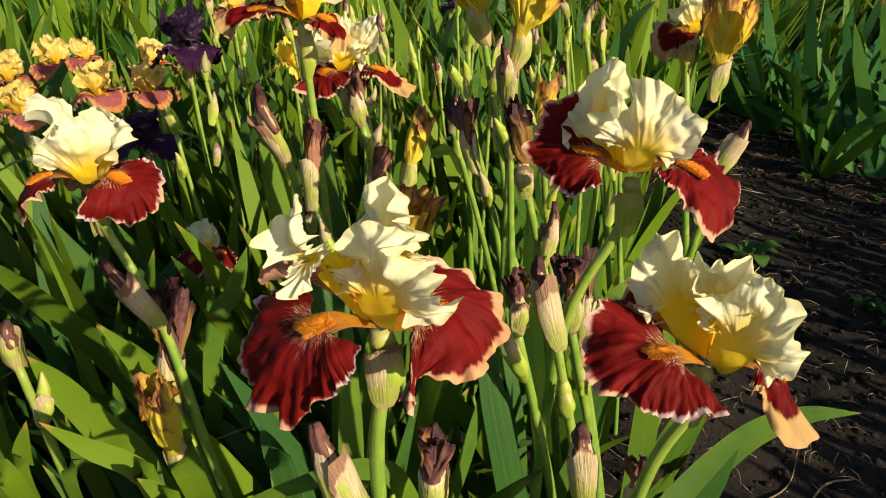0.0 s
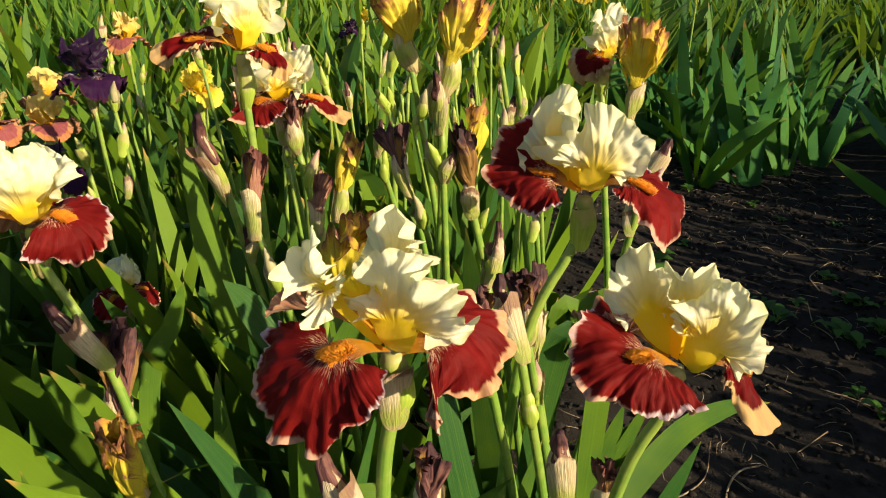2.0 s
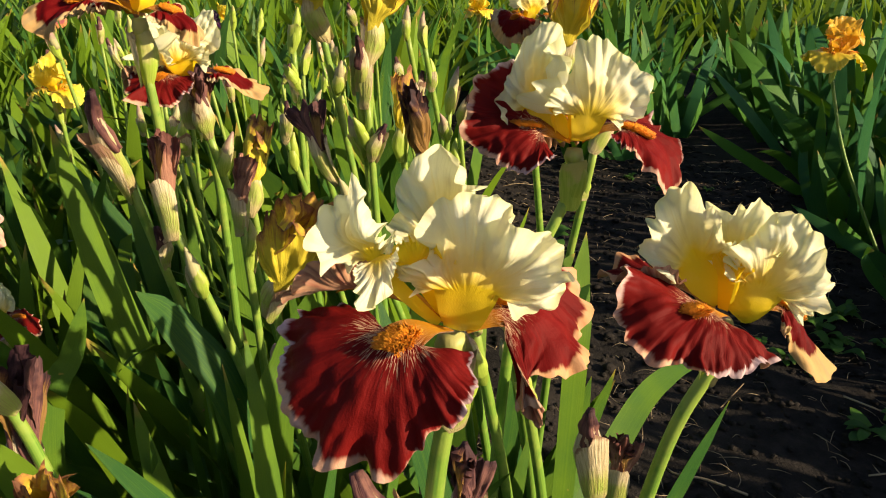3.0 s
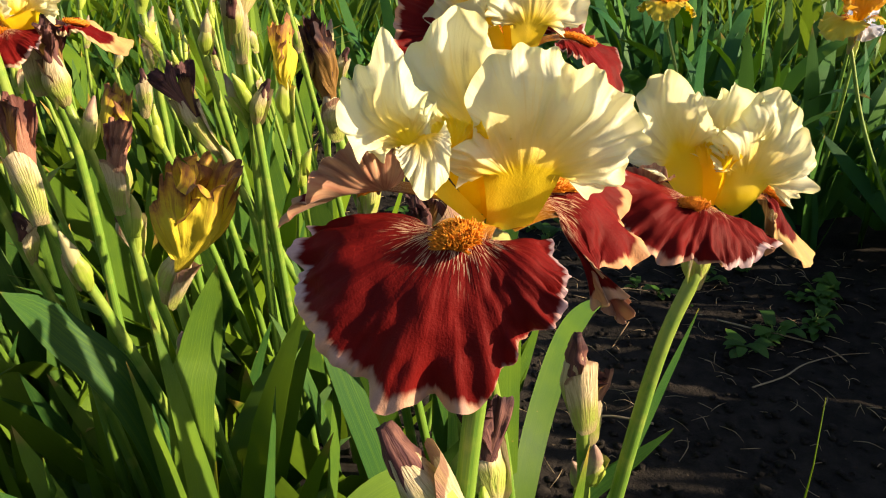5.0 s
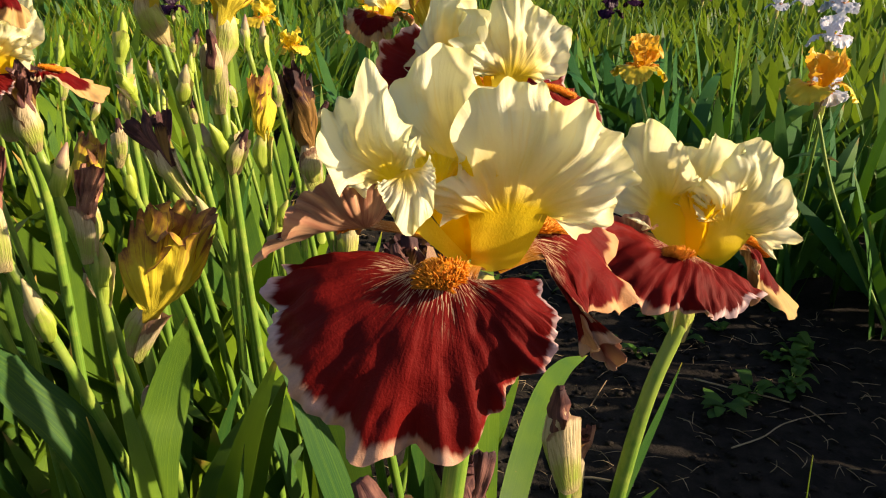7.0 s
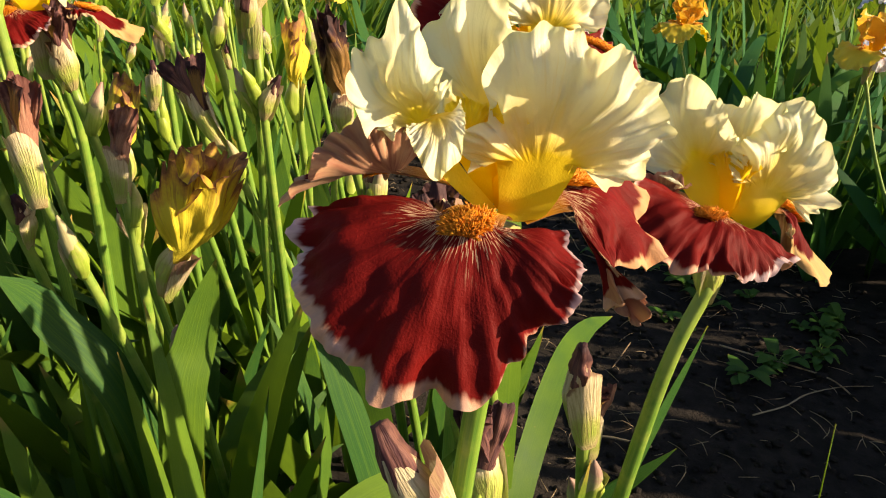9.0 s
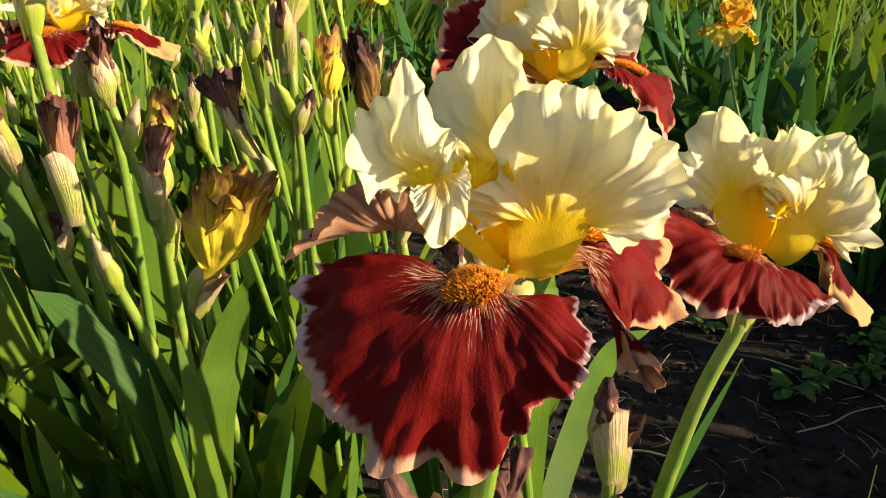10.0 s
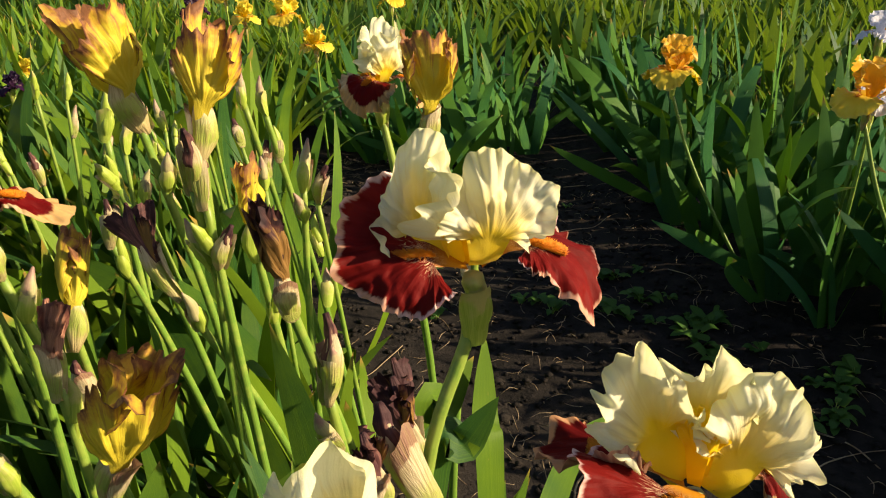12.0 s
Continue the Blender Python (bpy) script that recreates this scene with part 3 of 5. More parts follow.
def bloom(parent, at, turn, seed, style, scale=1.0, lean=(0, 0), detail=1.0, falls=None, stands=None, arms=None, flaps=(), hairs=420):
    """An open bearded iris flower at `at` (in the parent's space): three standards, three falls with beards, three style arms."""
    st_mat, fall_mat, back, beard_mat, style_mat = style
    rows, cols = max(10, int(44 * detail)), max(13, int(171 * detail))
    rng = np.random.RandomState(seed)
    lean_m = np.array(Matrix.Rotation(radians(lean[0]), 3, "X") @ Matrix.Rotation(radians(lean[1]), 3, "Y"))

    def settle(me):
        co = np.empty(len(me.vertices) * 3, dtype=np.float32)
        me.vertices.foreach_get("co", co)
        co = co.reshape(-1, 3) @ lean_m.T.astype(np.float32) + np.array(tuple(at), dtype=np.float32)
        me.vertices.foreach_set("co", co.ravel())
        return me

    def lay(o, name, skin, number, behind=None):
        """A petal along a line of its own."""
        d = sheet(number, rows=rows, cols=cols, **o)
        return d, part(name, settle(petal_mesh(name, d, skin, 0, (0, 0, 0), back=behind)), parent)

    for k in range(3):
        own = dict((falls or {}).get(k, {}))
        if "mid" in own:
            skin = own.pop("skin", fall_mat)
            span, way = own.pop("span", (0.2, 0.42)), own.pop("way", turn + 120 * k)
            d, ob = lay(own, "fall", skin, seed * 10 + k, back)
            part("beard", settle(beard_mesh("beard", d, beard_mat, way, (0, 0, 0), 0, 0, 0, seed + k, hairs * 2, 0.0040, span=span, girth=1.35, laid=True)), ob)
        else:
            o = dict(haft=0.018, width=0.0135, reach=0.055, spread=122, cup=-3.0, ruffle=0.0046, waves=10.5, edge=5.0, taper=0.26, power=1.6, ribs=0.0002, frill=0.0030, crimp=24.0, rounding=2.5, squeeze=0.80, waft=0.0018, crumple=0.003, bend=FALL_BEND, twist=rng.uniform(-8, 8), tip=rng.uniform(-5, 6), turn=0)
            o.update(own)
            az = turn + 120 * k + o.pop("turn")
            twist, tip = o.pop("twist"), o.pop("tip")
            skin = o.pop("skin", fall_mat)
            d = petal(seed * 10 + k, rows=rows, cols=cols, **o)
            ob = part("fall", settle(petal_mesh("fall", d, skin, az, (0, 0, 0), 0.006 * scale, tip, twist, back, scale)), parent)
            if hairs:
                part("beard", settle(beard_mesh("beard", d, beard_mat, az, (0, 0, 0), 0.006 * scale, tip, twist, seed + k, hairs, scale=scale)), ob)
        own = dict((stands or {}).get(k, {}))
        if "mid" in own:
            lay(own, "standard", st_mat, seed * 10 + 5 + k)
        else:
            o = dict(haft=0.020, width=0.011, reach=0.048, teeth=1.0, spread=78, cup=15.0, flare=0.016, ruffle=0.0108, waves=3.6, edge=3.6, frill=0.0015, crimp=19.0, rounding=2.7, taper=0.04, power=2.0, ribs=0.0006, waft=0.009, bend=(DOME_BEND, STANDARD_BEND, STANDARD_BEND)[k], crumple=0.0085, squeeze=0.88, twist=rng.uniform(-10, 10), tip=rng.uniform(-8, 8), turn=0)
            o.update(own)
            az = turn + 60 + 120 * k + o.pop("turn")
            twist, tip = o.pop("twist"), o.pop("tip")
            d = petal(seed * 10 + 5 + k, rows=rows, cols=cols, **o)
            part("standard", settle(petal_mesh("standard", d, st_mat, az, (0, 0, 0.002 * scale), 0.0055 * scale, tip, twist, None, scale)), parent)
        if k in (arms or {}):
            lay(dict(arms[k]), "style_arm", style_mat, seed * 10 + 8 + k)
            continue
        d = petal(seed * 10 + 8 + k, haft=0.019, width=0.005, reach=0.015, spread=34, cup=-30, ruffle=0.0025, waves=4, frill=0.0016, taper=0.2, rows=max(8, rows // 2), cols=max(9, cols // 2), notch=0.5,
                  bend=[(-0.02, 84), (0, 84), (0.02, 84), (0.028, 76), (0.036, 92), (0.05, 120)])
        part("style_arm", settle(petal_mesh("style_arm", d, style_mat, turn + 120 * k, (0, 0, 0.004 * scale), 0.003 * scale, 0, 0, None, scale)), parent)
    for k, o in enumerate(flaps):
        lay(dict(o), "standard_lobe", st_mat, seed * 10 + 20 + k)


CLASSIC = (CREAM, MAROON, TAN, BEARD, STYLE)
FADING = (CREAM, FADED, TAN, BEARD, STYLE)


def stalk_line(base, via, top):
    return [Vector((0, 0, -0.03))] + [Vector(p) - Vector(base) for p in via] + [Vector(top) - Vector(base)]


def spathe_at(parent, foot, head, seed, mat, girth=0.0085, name="spathe"):
    """A sheathing bract that swells round the foot of a flower or a bud."""
    foot, head = Vector(foot), Vector(head)
    rng = np.random.RandomState(seed)
    side = Vector((rng.randn(), rng.randn(), 0)).normalized()
    mid = foot.lerp(head, 0.5) + side * 0.003
    part(name, tube_mesh(name, curve([foot, mid, head], 13), [girth * 0.34, girth * 0.74, girth * 1.0, girth * 0.97, girth * 0.76, girth * 0.42], mat, 18, 0.12, seed, 0.85), parent)
    # loose overlapping tip of the bract
    d = petal(seed + 3, haft=0.004, width=girth * 0.9, reach=(head - foot).length * 0.8, spread=16, cup=90, ruffle=0.0012, waves=2, taper=0.15, crumple=0.0015, rows=11, cols=13,
              bend=[(-0.1, 90), (0, 86), (0.03, 84), (0.06, 78)])
    m = (head - foot).to_track_quat("Z", "Y").to_matrix()
    Q = place_petal(d[0], rng.uniform(0, 360), (0, 0, 0), girth * 0.75) @ np.array(m).T + np.array(foot)
    part("bract", mesh_of("bract", Q, d[1], d[2], (SPATHE if rng.rand() < 0.6 else mat,)), parent)


def bud(parent, foot, head, kind, seed, girth=0.008):
    """A bud or spent flower from foot to head (in the parent's space)."""
    foot, head = Vector(foot), Vector(head)
    rng = np.random.RandomState(seed)
    ax = head - foot
    L = ax.length
    side = Vector((rng.randn(), rng.randn(), rng.randn() * 0.3)).normalized() * L * 0.05
    if kind == "green":
        spathe_at(parent, foot, foot + ax * 0.72 + side, seed, GREENSPATHE, girth)
        part("bud", tube_mesh("bud", curve([foot + ax * 0.35, foot + ax * 0.7 + side, head], 11), [girth * 0.7, girth * 0.85, girth * 0.8, girth * 0.5, girth * 0.12], BUDTIP if rng.rand() < 0.5 else GREENSPATHE, 12, 0.05, seed), parent)
    elif kind == "pale":
        spathe_at(parent, foot, foot + ax * 0.85 + side, seed, SPATHE, girth * 1.1)
        part("bud", tube_mesh("bud", curve([foot + ax * 0.5, foot + ax * 0.75 + side, head], 11), [girth * 0.6, girth * 0.75, girth * 0.66, girth * 0.55, girth * 0.3], DRYTIP, 18, 0.3, seed), parent)
    elif kind == "dry":
        spathe_at(parent, foot, foot + ax * 0.62 + side, seed, SPATHE, girth * 1.1)
        mat = DRYTIP if rng.rand() < 0.5 else BROWNTIP
        part("withered_tip", tube_mesh("withered_tip", curve([foot + ax * 0.4, foot + ax * 0.7 + side, head - side * 0.5], 21), [girth * 0.6, girth * 0.72, girth * 0.62, girth * 0.66, girth * 0.5, girth * 0.2], mat, 22, 0.3, seed), parent)
        m = ax.to_track_quat("Z", "Y").to_matrix()
        for k in range(6):
            d = petal(seed + 20 + k, haft=L * 0.16, width=girth * 0.55, reach=L * rng.uniform(0.26, 0.40), spread=rng.uniform(12, 18), cup=rng.uniform(80, 120), ruffle=0.0016, waves=3.0, taper=0.1, crumple=0.004, rows=16, cols=21,
                      frill=0.0018, crimp=9.0, ribs=0.0011, bend=[(-0.1, 90), (0, 88), (L * 0.3, 94), (L * 0.5, rng.uniform(82, 106)), (L * 0.7, rng.uniform(70, 125))])
            Q = place_petal(d[0], k * 60 + rng.uniform(-20, 20), (0, 0, 0), girth * 0.62, 0, rng.uniform(-25, 25)) @ np.array(m).T + np.array(foot + ax * rng.uniform(0.38, 0.5))
            part("withered_petal", mesh_of("withered_petal", Q, d[1], d[2], (mat if k % 3 else WILTDARK,)), parent)
    else:
        mat = WILTDARK if kind == "dark" else WILT
        spathe_at(parent, foot - ax * 0.08, foot + ax * 0.42 + side * 0.4, seed, SPATHE if rng.rand() < 0.45 else GREENSPATHE, girth * 1.0)
        m = ax.to_track_quat("Z", "Y").to_matrix()
        count = 3
        for k in range(count):
            wide_open = kind == "fan"
            cup = rng.uniform(26, 40) if wide_open else rng.uniform(78, 98) * 0.011 / max(girth, 0.006)
            d = petal(seed * 7 + k, haft=L * 0.16, width=girth * 0.85, reach=L * rng.uniform(0.58, 0.72), spread=rng.uniform(46, 60) if wide_open else rng.uniform(38, 52), cup=cup, ruffle=0.0042 if wide_open else 0.0026, waves=rng.uniform(3, 5), frill=0.0026, crimp=13.0, ribs=0.0020, jag=0.15, flare=0.008,
                      taper=0.12, crumple=0.006, rows=26, cols=61, edge=3.0, squeeze=0.85, bend=[(-0.1, 90), (0, 70), (L * 0.3, 82), (L * 0.6, 98), (L * 0.72, 90), (L * 0.85, rng.uniform(20, 150) if wide_open else rng.uniform(84, 110))])
            Q = place_petal(d[0], k * 360 / count + rng.uniform(-25, 25), (0, 0, 0), girth * 0.35, rng.uniform(-16, 2) if wide_open else rng.uniform(-1, 4), rng.uniform(-8, 8)) @ np.array(m).T + np.array(foot + ax * 0.25)
            part("withered_petal", mesh_of("withered_petal", Q, d[1], d[2], (mat,)), parent)


BUD_WORDS = {"green": "slender green iris stalk with closed pointed buds", "pale": "green iris stalk with a papery pale bud",
             "dry": "green iris stalk with a dried purple-brown spent flower", "wilt": "green iris stalk with a withered yellow-brown flower",
             "fan": "iris stalk with a withered fan-shaped yellow flower, brown at the rim", "dark": "iris stalk with a shrivelled dark brown flower", "tight": "iris stalk with a tightly rolled yellow-red withered flower"}


def stalk(base, via, top, radius, label, group="iris stalks in the bed"):
    ob = thing("iris_stalk", base, label, "iris", group)
    line = curve(stalk_line(base, via, top), 22)
    part("stem", tube_mesh("stem", line, [radius * 1.25, radius * 1.1, radius, radius * 0.9], STEM, 10, 0.03, 1), ob)
    return ob


def rel(base, p):
    return Vector(p) - Vector(base)


# ---- the ground ----
G0 = 0.16  # level of the soil


def bed_edge(y):
    """x of the near bed's edge towards the bare strip."""
    return float(np.interp(y, [-2, 0.2, 0.5, 0.9, 2.2, 3.3, 4.2], [-0.2, 0.12, 0.22, 0.32, 0.68, 1.1, 1.8]))


def far_edge(y):
    """x of the far bed's edge, across the bare strip."""
    return float(np.interp(y, [-3, 0.9, 1.1, 1.45, 1.9, 2.64, 3.2, 4.2, 9], [1.32, 1.36, 1.37, 1.47, 1.74, 2.24, 2.48, 2.95, 5.2]))


def in_clump(x, y):
    """The clump of plants that stands in the strip, behind."""
    return 1.2 < x < far_edge(y) - 0.28 and y > 2.3 + 0.46 * (x - 1.27)


def height(x, y):
    l, r = bed_edge(y), far_edge(y)
    mid = max(0.0, min((x - l) / 0.25, (r - x) / 0.25, 1.0)) if l < x < r else 0.0
    z = G0 - 0.03 * mid
    near = math.exp(-((x - 0.7) ** 2 + (y - 1.2) ** 2) / 8)
    z += 0.5 * near * (0.022 * noise.noise(Vector((x * 5, y * 5, 0))) + 0.014 * noise.noise(Vector((x * 17, y * 17, 3))) + 0.008 * noise.noise(Vector((x * 45, y * 45, 5))))
    return z


def build_ground():
    n = 240
    t = np.linspace(-1, 1, n)
    k = 7.2
    sp = np.sinh(k * t) / np.sinh(k) * 420
    xs, ys = 0.8 + sp, 1.4 + sp
    v = [(x, y, height(x, y)) for y in ys for x in xs]
    me = mesh_of("ground", v, grid_faces(n, n), [(q[0], q[1]) for q in v], (SOIL,))
    tagged(new("ground", me), "dark crumbly garden soil between the iris beds", "soil", kind="structure")


build_ground()


# ---- leaves ----
def leaf_body(length, width, arch, side, segs=13, lift=1.0, dry=0.0):
    """A sword-shaped leaf, lens-shaped in section: grows up z, arches towards x, width across y."""
    t = np.linspace(0, 1, segs)
    w = width * 0.5 * np.interp(t, [0, 0.1, 0.45, 0.75, 0.9, 0.97, 1.0], [0.72, 0.85, 1.0, 0.82, 0.46, 0.18, 0.01])
    ang = radians(90) * lift - np.radians(arch) * t ** 1.8
    step = length / (segs - 1)
    x = np.concatenate([[0], np.cumsum(np.cos(ang[:-1])) * step])
    z = np.concatenate([[0], np.cumsum(np.sin(ang[:-1])) * step])
    y = side * length * t ** 2
    nx, nz = -np.sin(ang), np.cos(ang)
    v, u = [], []
    tw = 0.3 * np.sin(2.2 * t + side * 9)
    for face in (1, -1):
        for i in range(segs):
            h = 0.0009 * (1 - 0.8 * t[i]) + 0.0002
            for a in (-1, 0, 1):
                off, b = a * w[i], face * (h if a == 0 else 0.00012)
                v.append((x[i] + nx[i] * (b + off * tw[i]), y[i] + off * math.sqrt(1 - tw[i] ** 2), z[i] + nz[i] * (b + off * tw[i])))
                u.append(((a + 1) / 2, t[i]))
    f = grid_faces(segs, 3) + [tuple(k + 3 * segs for k in q) for q in grid_faces(segs, 3, flip=True)]
    return v, f, u


LEAF_KINDS = []
lr = random.Random(5)
for k in range(16):
    g = Geo()
    g.add(*leaf_body(lr.uniform(0.42, 0.58), lr.uniform(0.034, 0.048), lr.choice((8, 18, 30, 45, 70, 100)), lr.uniform(-0.08, 0.08)))
    LEAF_KINDS.append((g.mesh("leaf", LEAF), None))
NARROW_KINDS = []
for k in range(16):
    g = Geo()
    g.add(*leaf_body(lr.uniform(0.40, 0.55), lr.uniform(0.024, 0.036), lr.choice((8, 18, 30, 45, 70, 95)), lr.uniform(-0.14, 0.10)))
    NARROW_KINDS.append((g.mesh("leaf", LEAF), None))
BLUE_KINDS = []
for k in range(12):
    g = Geo()
    g.add(*leaf_body(lr.uniform(0.42, 0.60), lr.uniform(0.040, 0.054), lr.choice((8, 16, 28, 45, 70, 100)), lr.uniform(-0.08, 0.08)))
    BLUE_KINDS.append((g.mesh("leaf", BLUELEAF), None))

FAN_WORDS = {0: "fan of sword-shaped green iris leaves standing in the bed", 1: "fan of bluish-green iris leaves across the bare strip"}


def leaf_fan(kinds, seed, words, leaves):
    r = random.Random(seed)
    ob = thing("iris_leaf_fan", (0, 0, -3), words, "leaves", "fans of iris leaves")
    for k in range(leaves):
        c = 2 * (k - (leaves - 1) / 2) / max(1, leaves - 1)
        lf = part("leaf", r.choice(kinds)[0], ob)
        lf.matrix_basis = pose(c * 0.022, r.uniform(-0.012, 0.012), 0, 0, c * r.uniform(10, 46), 0) @ pose(0, 0, 0, r.uniform(-9, 9), 0, r.choice((90, -90)) + r.uniform(-26, 26)) @ Matrix.Scale(r.uniform(0.8, 1.12) * (1 - 0.22 * abs(c)), 4)
    return ob


def scatter(rng, count, inside, box, gap):
    pts = []
    tries = 0
    while len(pts) < count and tries < count * 60:
        tries += 1
        x, y = rng.uniform(box[0], box[2]), rng.uniform(box[1], box[3])
        if inside(x, y) and all((x - a) ** 2 + (y - b) ** 2 > gap * gap for a, b in pts):
            pts.append((x, y))
    return pts


fans = [leaf_fan(LEAF_KINDS, 40 + k, FAN_WORDS[0], 5 + k % 4) for k in range(9)]
slim_fans = [leaf_fan(NARROW_KINDS, 140 + k, "fan of slender green iris leaves among the bud stalks", 7 + k % 4) for k in range(10)]
blue_fans = [leaf_fan(BLUE_KINDS, 70 + k, FAN_WORDS[1], 5 + k % 3) for k in range(8)]
rng = random.Random(11)
spots = scatter(rng, 290, lambda x, y: x < bed_edge(y) - 0.02, (-1.0, 0.30, 0.7, 2.4), 0.070)
used = {0: 0, 1: 0}
spots = [(x, y) for x, y in spots if not (x < -0.16 and y < 0.68) and not (y > 0.7 and x > bed_edge(y) - 0.10)]
spots = [(x, y) for x, y in spots if not (x > 0.17 and y < 0.8)]
spots = [(x, y) for x, y in spots if not (0.55 < y < 0.98 and abs(x + 0.22 + 0.40 * (y - 0.6)) < 0.085)]
for x, y in spots:
    m = pose(x, y, height(x, y) - 0.02, rng.uniform(-4, 8), -rng.uniform(4, 24), 0) @ pose(0, 0, 0, 0, 0, rng.choice((0, 180)) + rng.gauss(-12, 34)) @ Matrix.Scale(rng.uniform(0.85, 1.10), 4)
    slim = 0 if rng.random() < 0.62 else 1
    family = slim_fans if slim else fans
    k = used[slim]
    used[slim] += 1
    if k < len(family):
        family[k].matrix_basis = m
    else:
        copy_thing(family[k % len(family)], m)
spots = scatter(rng, 112, lambda x, y: far_edge(y) + 0.03 < x < far_edge(y) + 0.75, (1.3, 0.1, 3.2, 3.2), 0.13)
spots += scatter(rng, 34, in_clump, (1.2, 2.2, 2.2, 3.3), 0.14)
for k, (x, y) in enumerate(spots):
    m = pose(x, y, height(x, y) - 0.015, rng.uniform(-6, 6), -rng.uniform(-6, 24), 0) @ pose(0, 0, 0, 0, 0, rng.choice((0, 180)) + rng.gauss(-28, 24)) @ Matrix.Scale(rng.uniform(0.86, 1.08), 4)
    if k < len(blue_fans):
        blue_fans[k].matrix_basis = m
    else:
        copy_thing(blue_fans[k % len(blue_fans)], m)


def thin_leaf(length, width, arch, side, segs):
    """One face of a leaf, for the mass of leaves far off."""
    v, f, u = leaf_body(length, width, arch, side, segs)
    return v[:3 * segs], f[:2 * (segs - 1)], u[:3 * segs]


def far_foliage(name, label, count, inside, box, mat, seed, tall, wide, segs):
    """Leaves too many to count, in one mesh."""
    r = random.Random(seed)
    V, F, U = [], [], []
    n = 0
    done = 0
    while done < count:
        x, y = r.uniform(box[0], box[2]), r.uniform(box[1], box[3])
        if not inside(x, y):
            continue
        turn = r.gauss(-25, 50)
        for j in range(5):
            v, f, u = thin_leaf(tall * r.uniform(0.7, 1.15), wide * r.uniform(0.8, 1.2), r.choice((8, 15, 30, 60)), r.uniform(-0.08, 0.08), segs)
            m = np.array(pose(x + r.uniform(-0.05, 0.05), y + r.uniform(-0.05, 0.05), G0 - 0.03, 0, r.uniform(0, 32), turn + r.choice((0, 180)) + r.uniform(-30, 30)))
            V.append(np.asarray(v) @ m[:3, :3].T + m[:3, 3])
            F += [tuple(i + n for i in q) for q in f]
            U.append(np.asarray(u))
            n += len(v)
            done += 1
    me = mesh_of(name, np.concatenate(V), F, np.concatenate(U), (mat,))
    tagged(new(name, me), label, "foliage", kind="stuff")


far_foliage("iris_bed_foliage", "dense green iris leaves filling the bed behind", 7000, lambda x, y: x < bed_edge(y) - 0.05 and (y > 2.5 or x < -1.25), (-5.0, 0.5, 2.2, 7.5), LEAF, 21, 0.55, 0.042, 7)
# this bed and the field behind take the leaf colour with shade painted in
far_foliage("iris_bed_foliage", "dense bluish iris leaves filling the bed across the strip", 6800, lambda x, y: x > far_edge(y) + 0.7 or (x > far_edge(y) and y > 3.1) or (y > 3.2 and in_clump(x, y)), (1.2, -3.0, 7.5, 8.5), SHADELEAF, 22, 0.52, 0.05, 7)
far_foliage("iris_field", "rows of green iris leaves towards the horizon", 17000, lambda x, y: (y > 7.0 or x > 7.2 or x < -4.8) and -4 < y < 34 - 0.1 * x and x > -5 - 0.25 * y and x < 8 + 1.3 * y, (-12, -1, 36, 34), SHADELEAF, 23, 0.75, 0.11, 4)
# added out of view, so that these leaves keep the low sun off the strip
far_foliage("iris_bed_foliage", "unseen iris leaves added at the near end to shade the soil", 1000, lambda x, y: x > far_edge(y), (1.3, -1.8, 2.6, 0.05), BLUELEAF, 24, 0.58, 0.05, 7)


# ---- the open flowers ----
def flower_stalk(base, via, at, turn, seed, label, scale=1.0, style=CLASSIC, radius=0.0044, neck=0.036, **more):
    at = Vector(at)
    foot = at - Vector((0, 0, neck))
    ob = stalk(base, via, foot + Vector((0, 0, 0.005)), radius, label)
    f = rel(base, foot)
    a = rel(base, at)
    part("ovary", tube_mesh("ovary", curve([f + (a - f) * 0.2, f + (a - f) * 0.6, a - Vector((0, 0, 0.003))], 9), [radius * 1.1, radius * 1.3, radius * 1.0, radius * 1.6, radius * 1.2], GREENSPATHE, 12, 0.06, seed), ob)
    spathe_at(ob, f - (a - f) * 0.3, f + (a - f) * 0.92, seed, GREENSPATHE if seed % 2 else SPATHE, radius * 1.9)
    bloom(ob, a, turn, seed, style, scale, **more)
    return ob


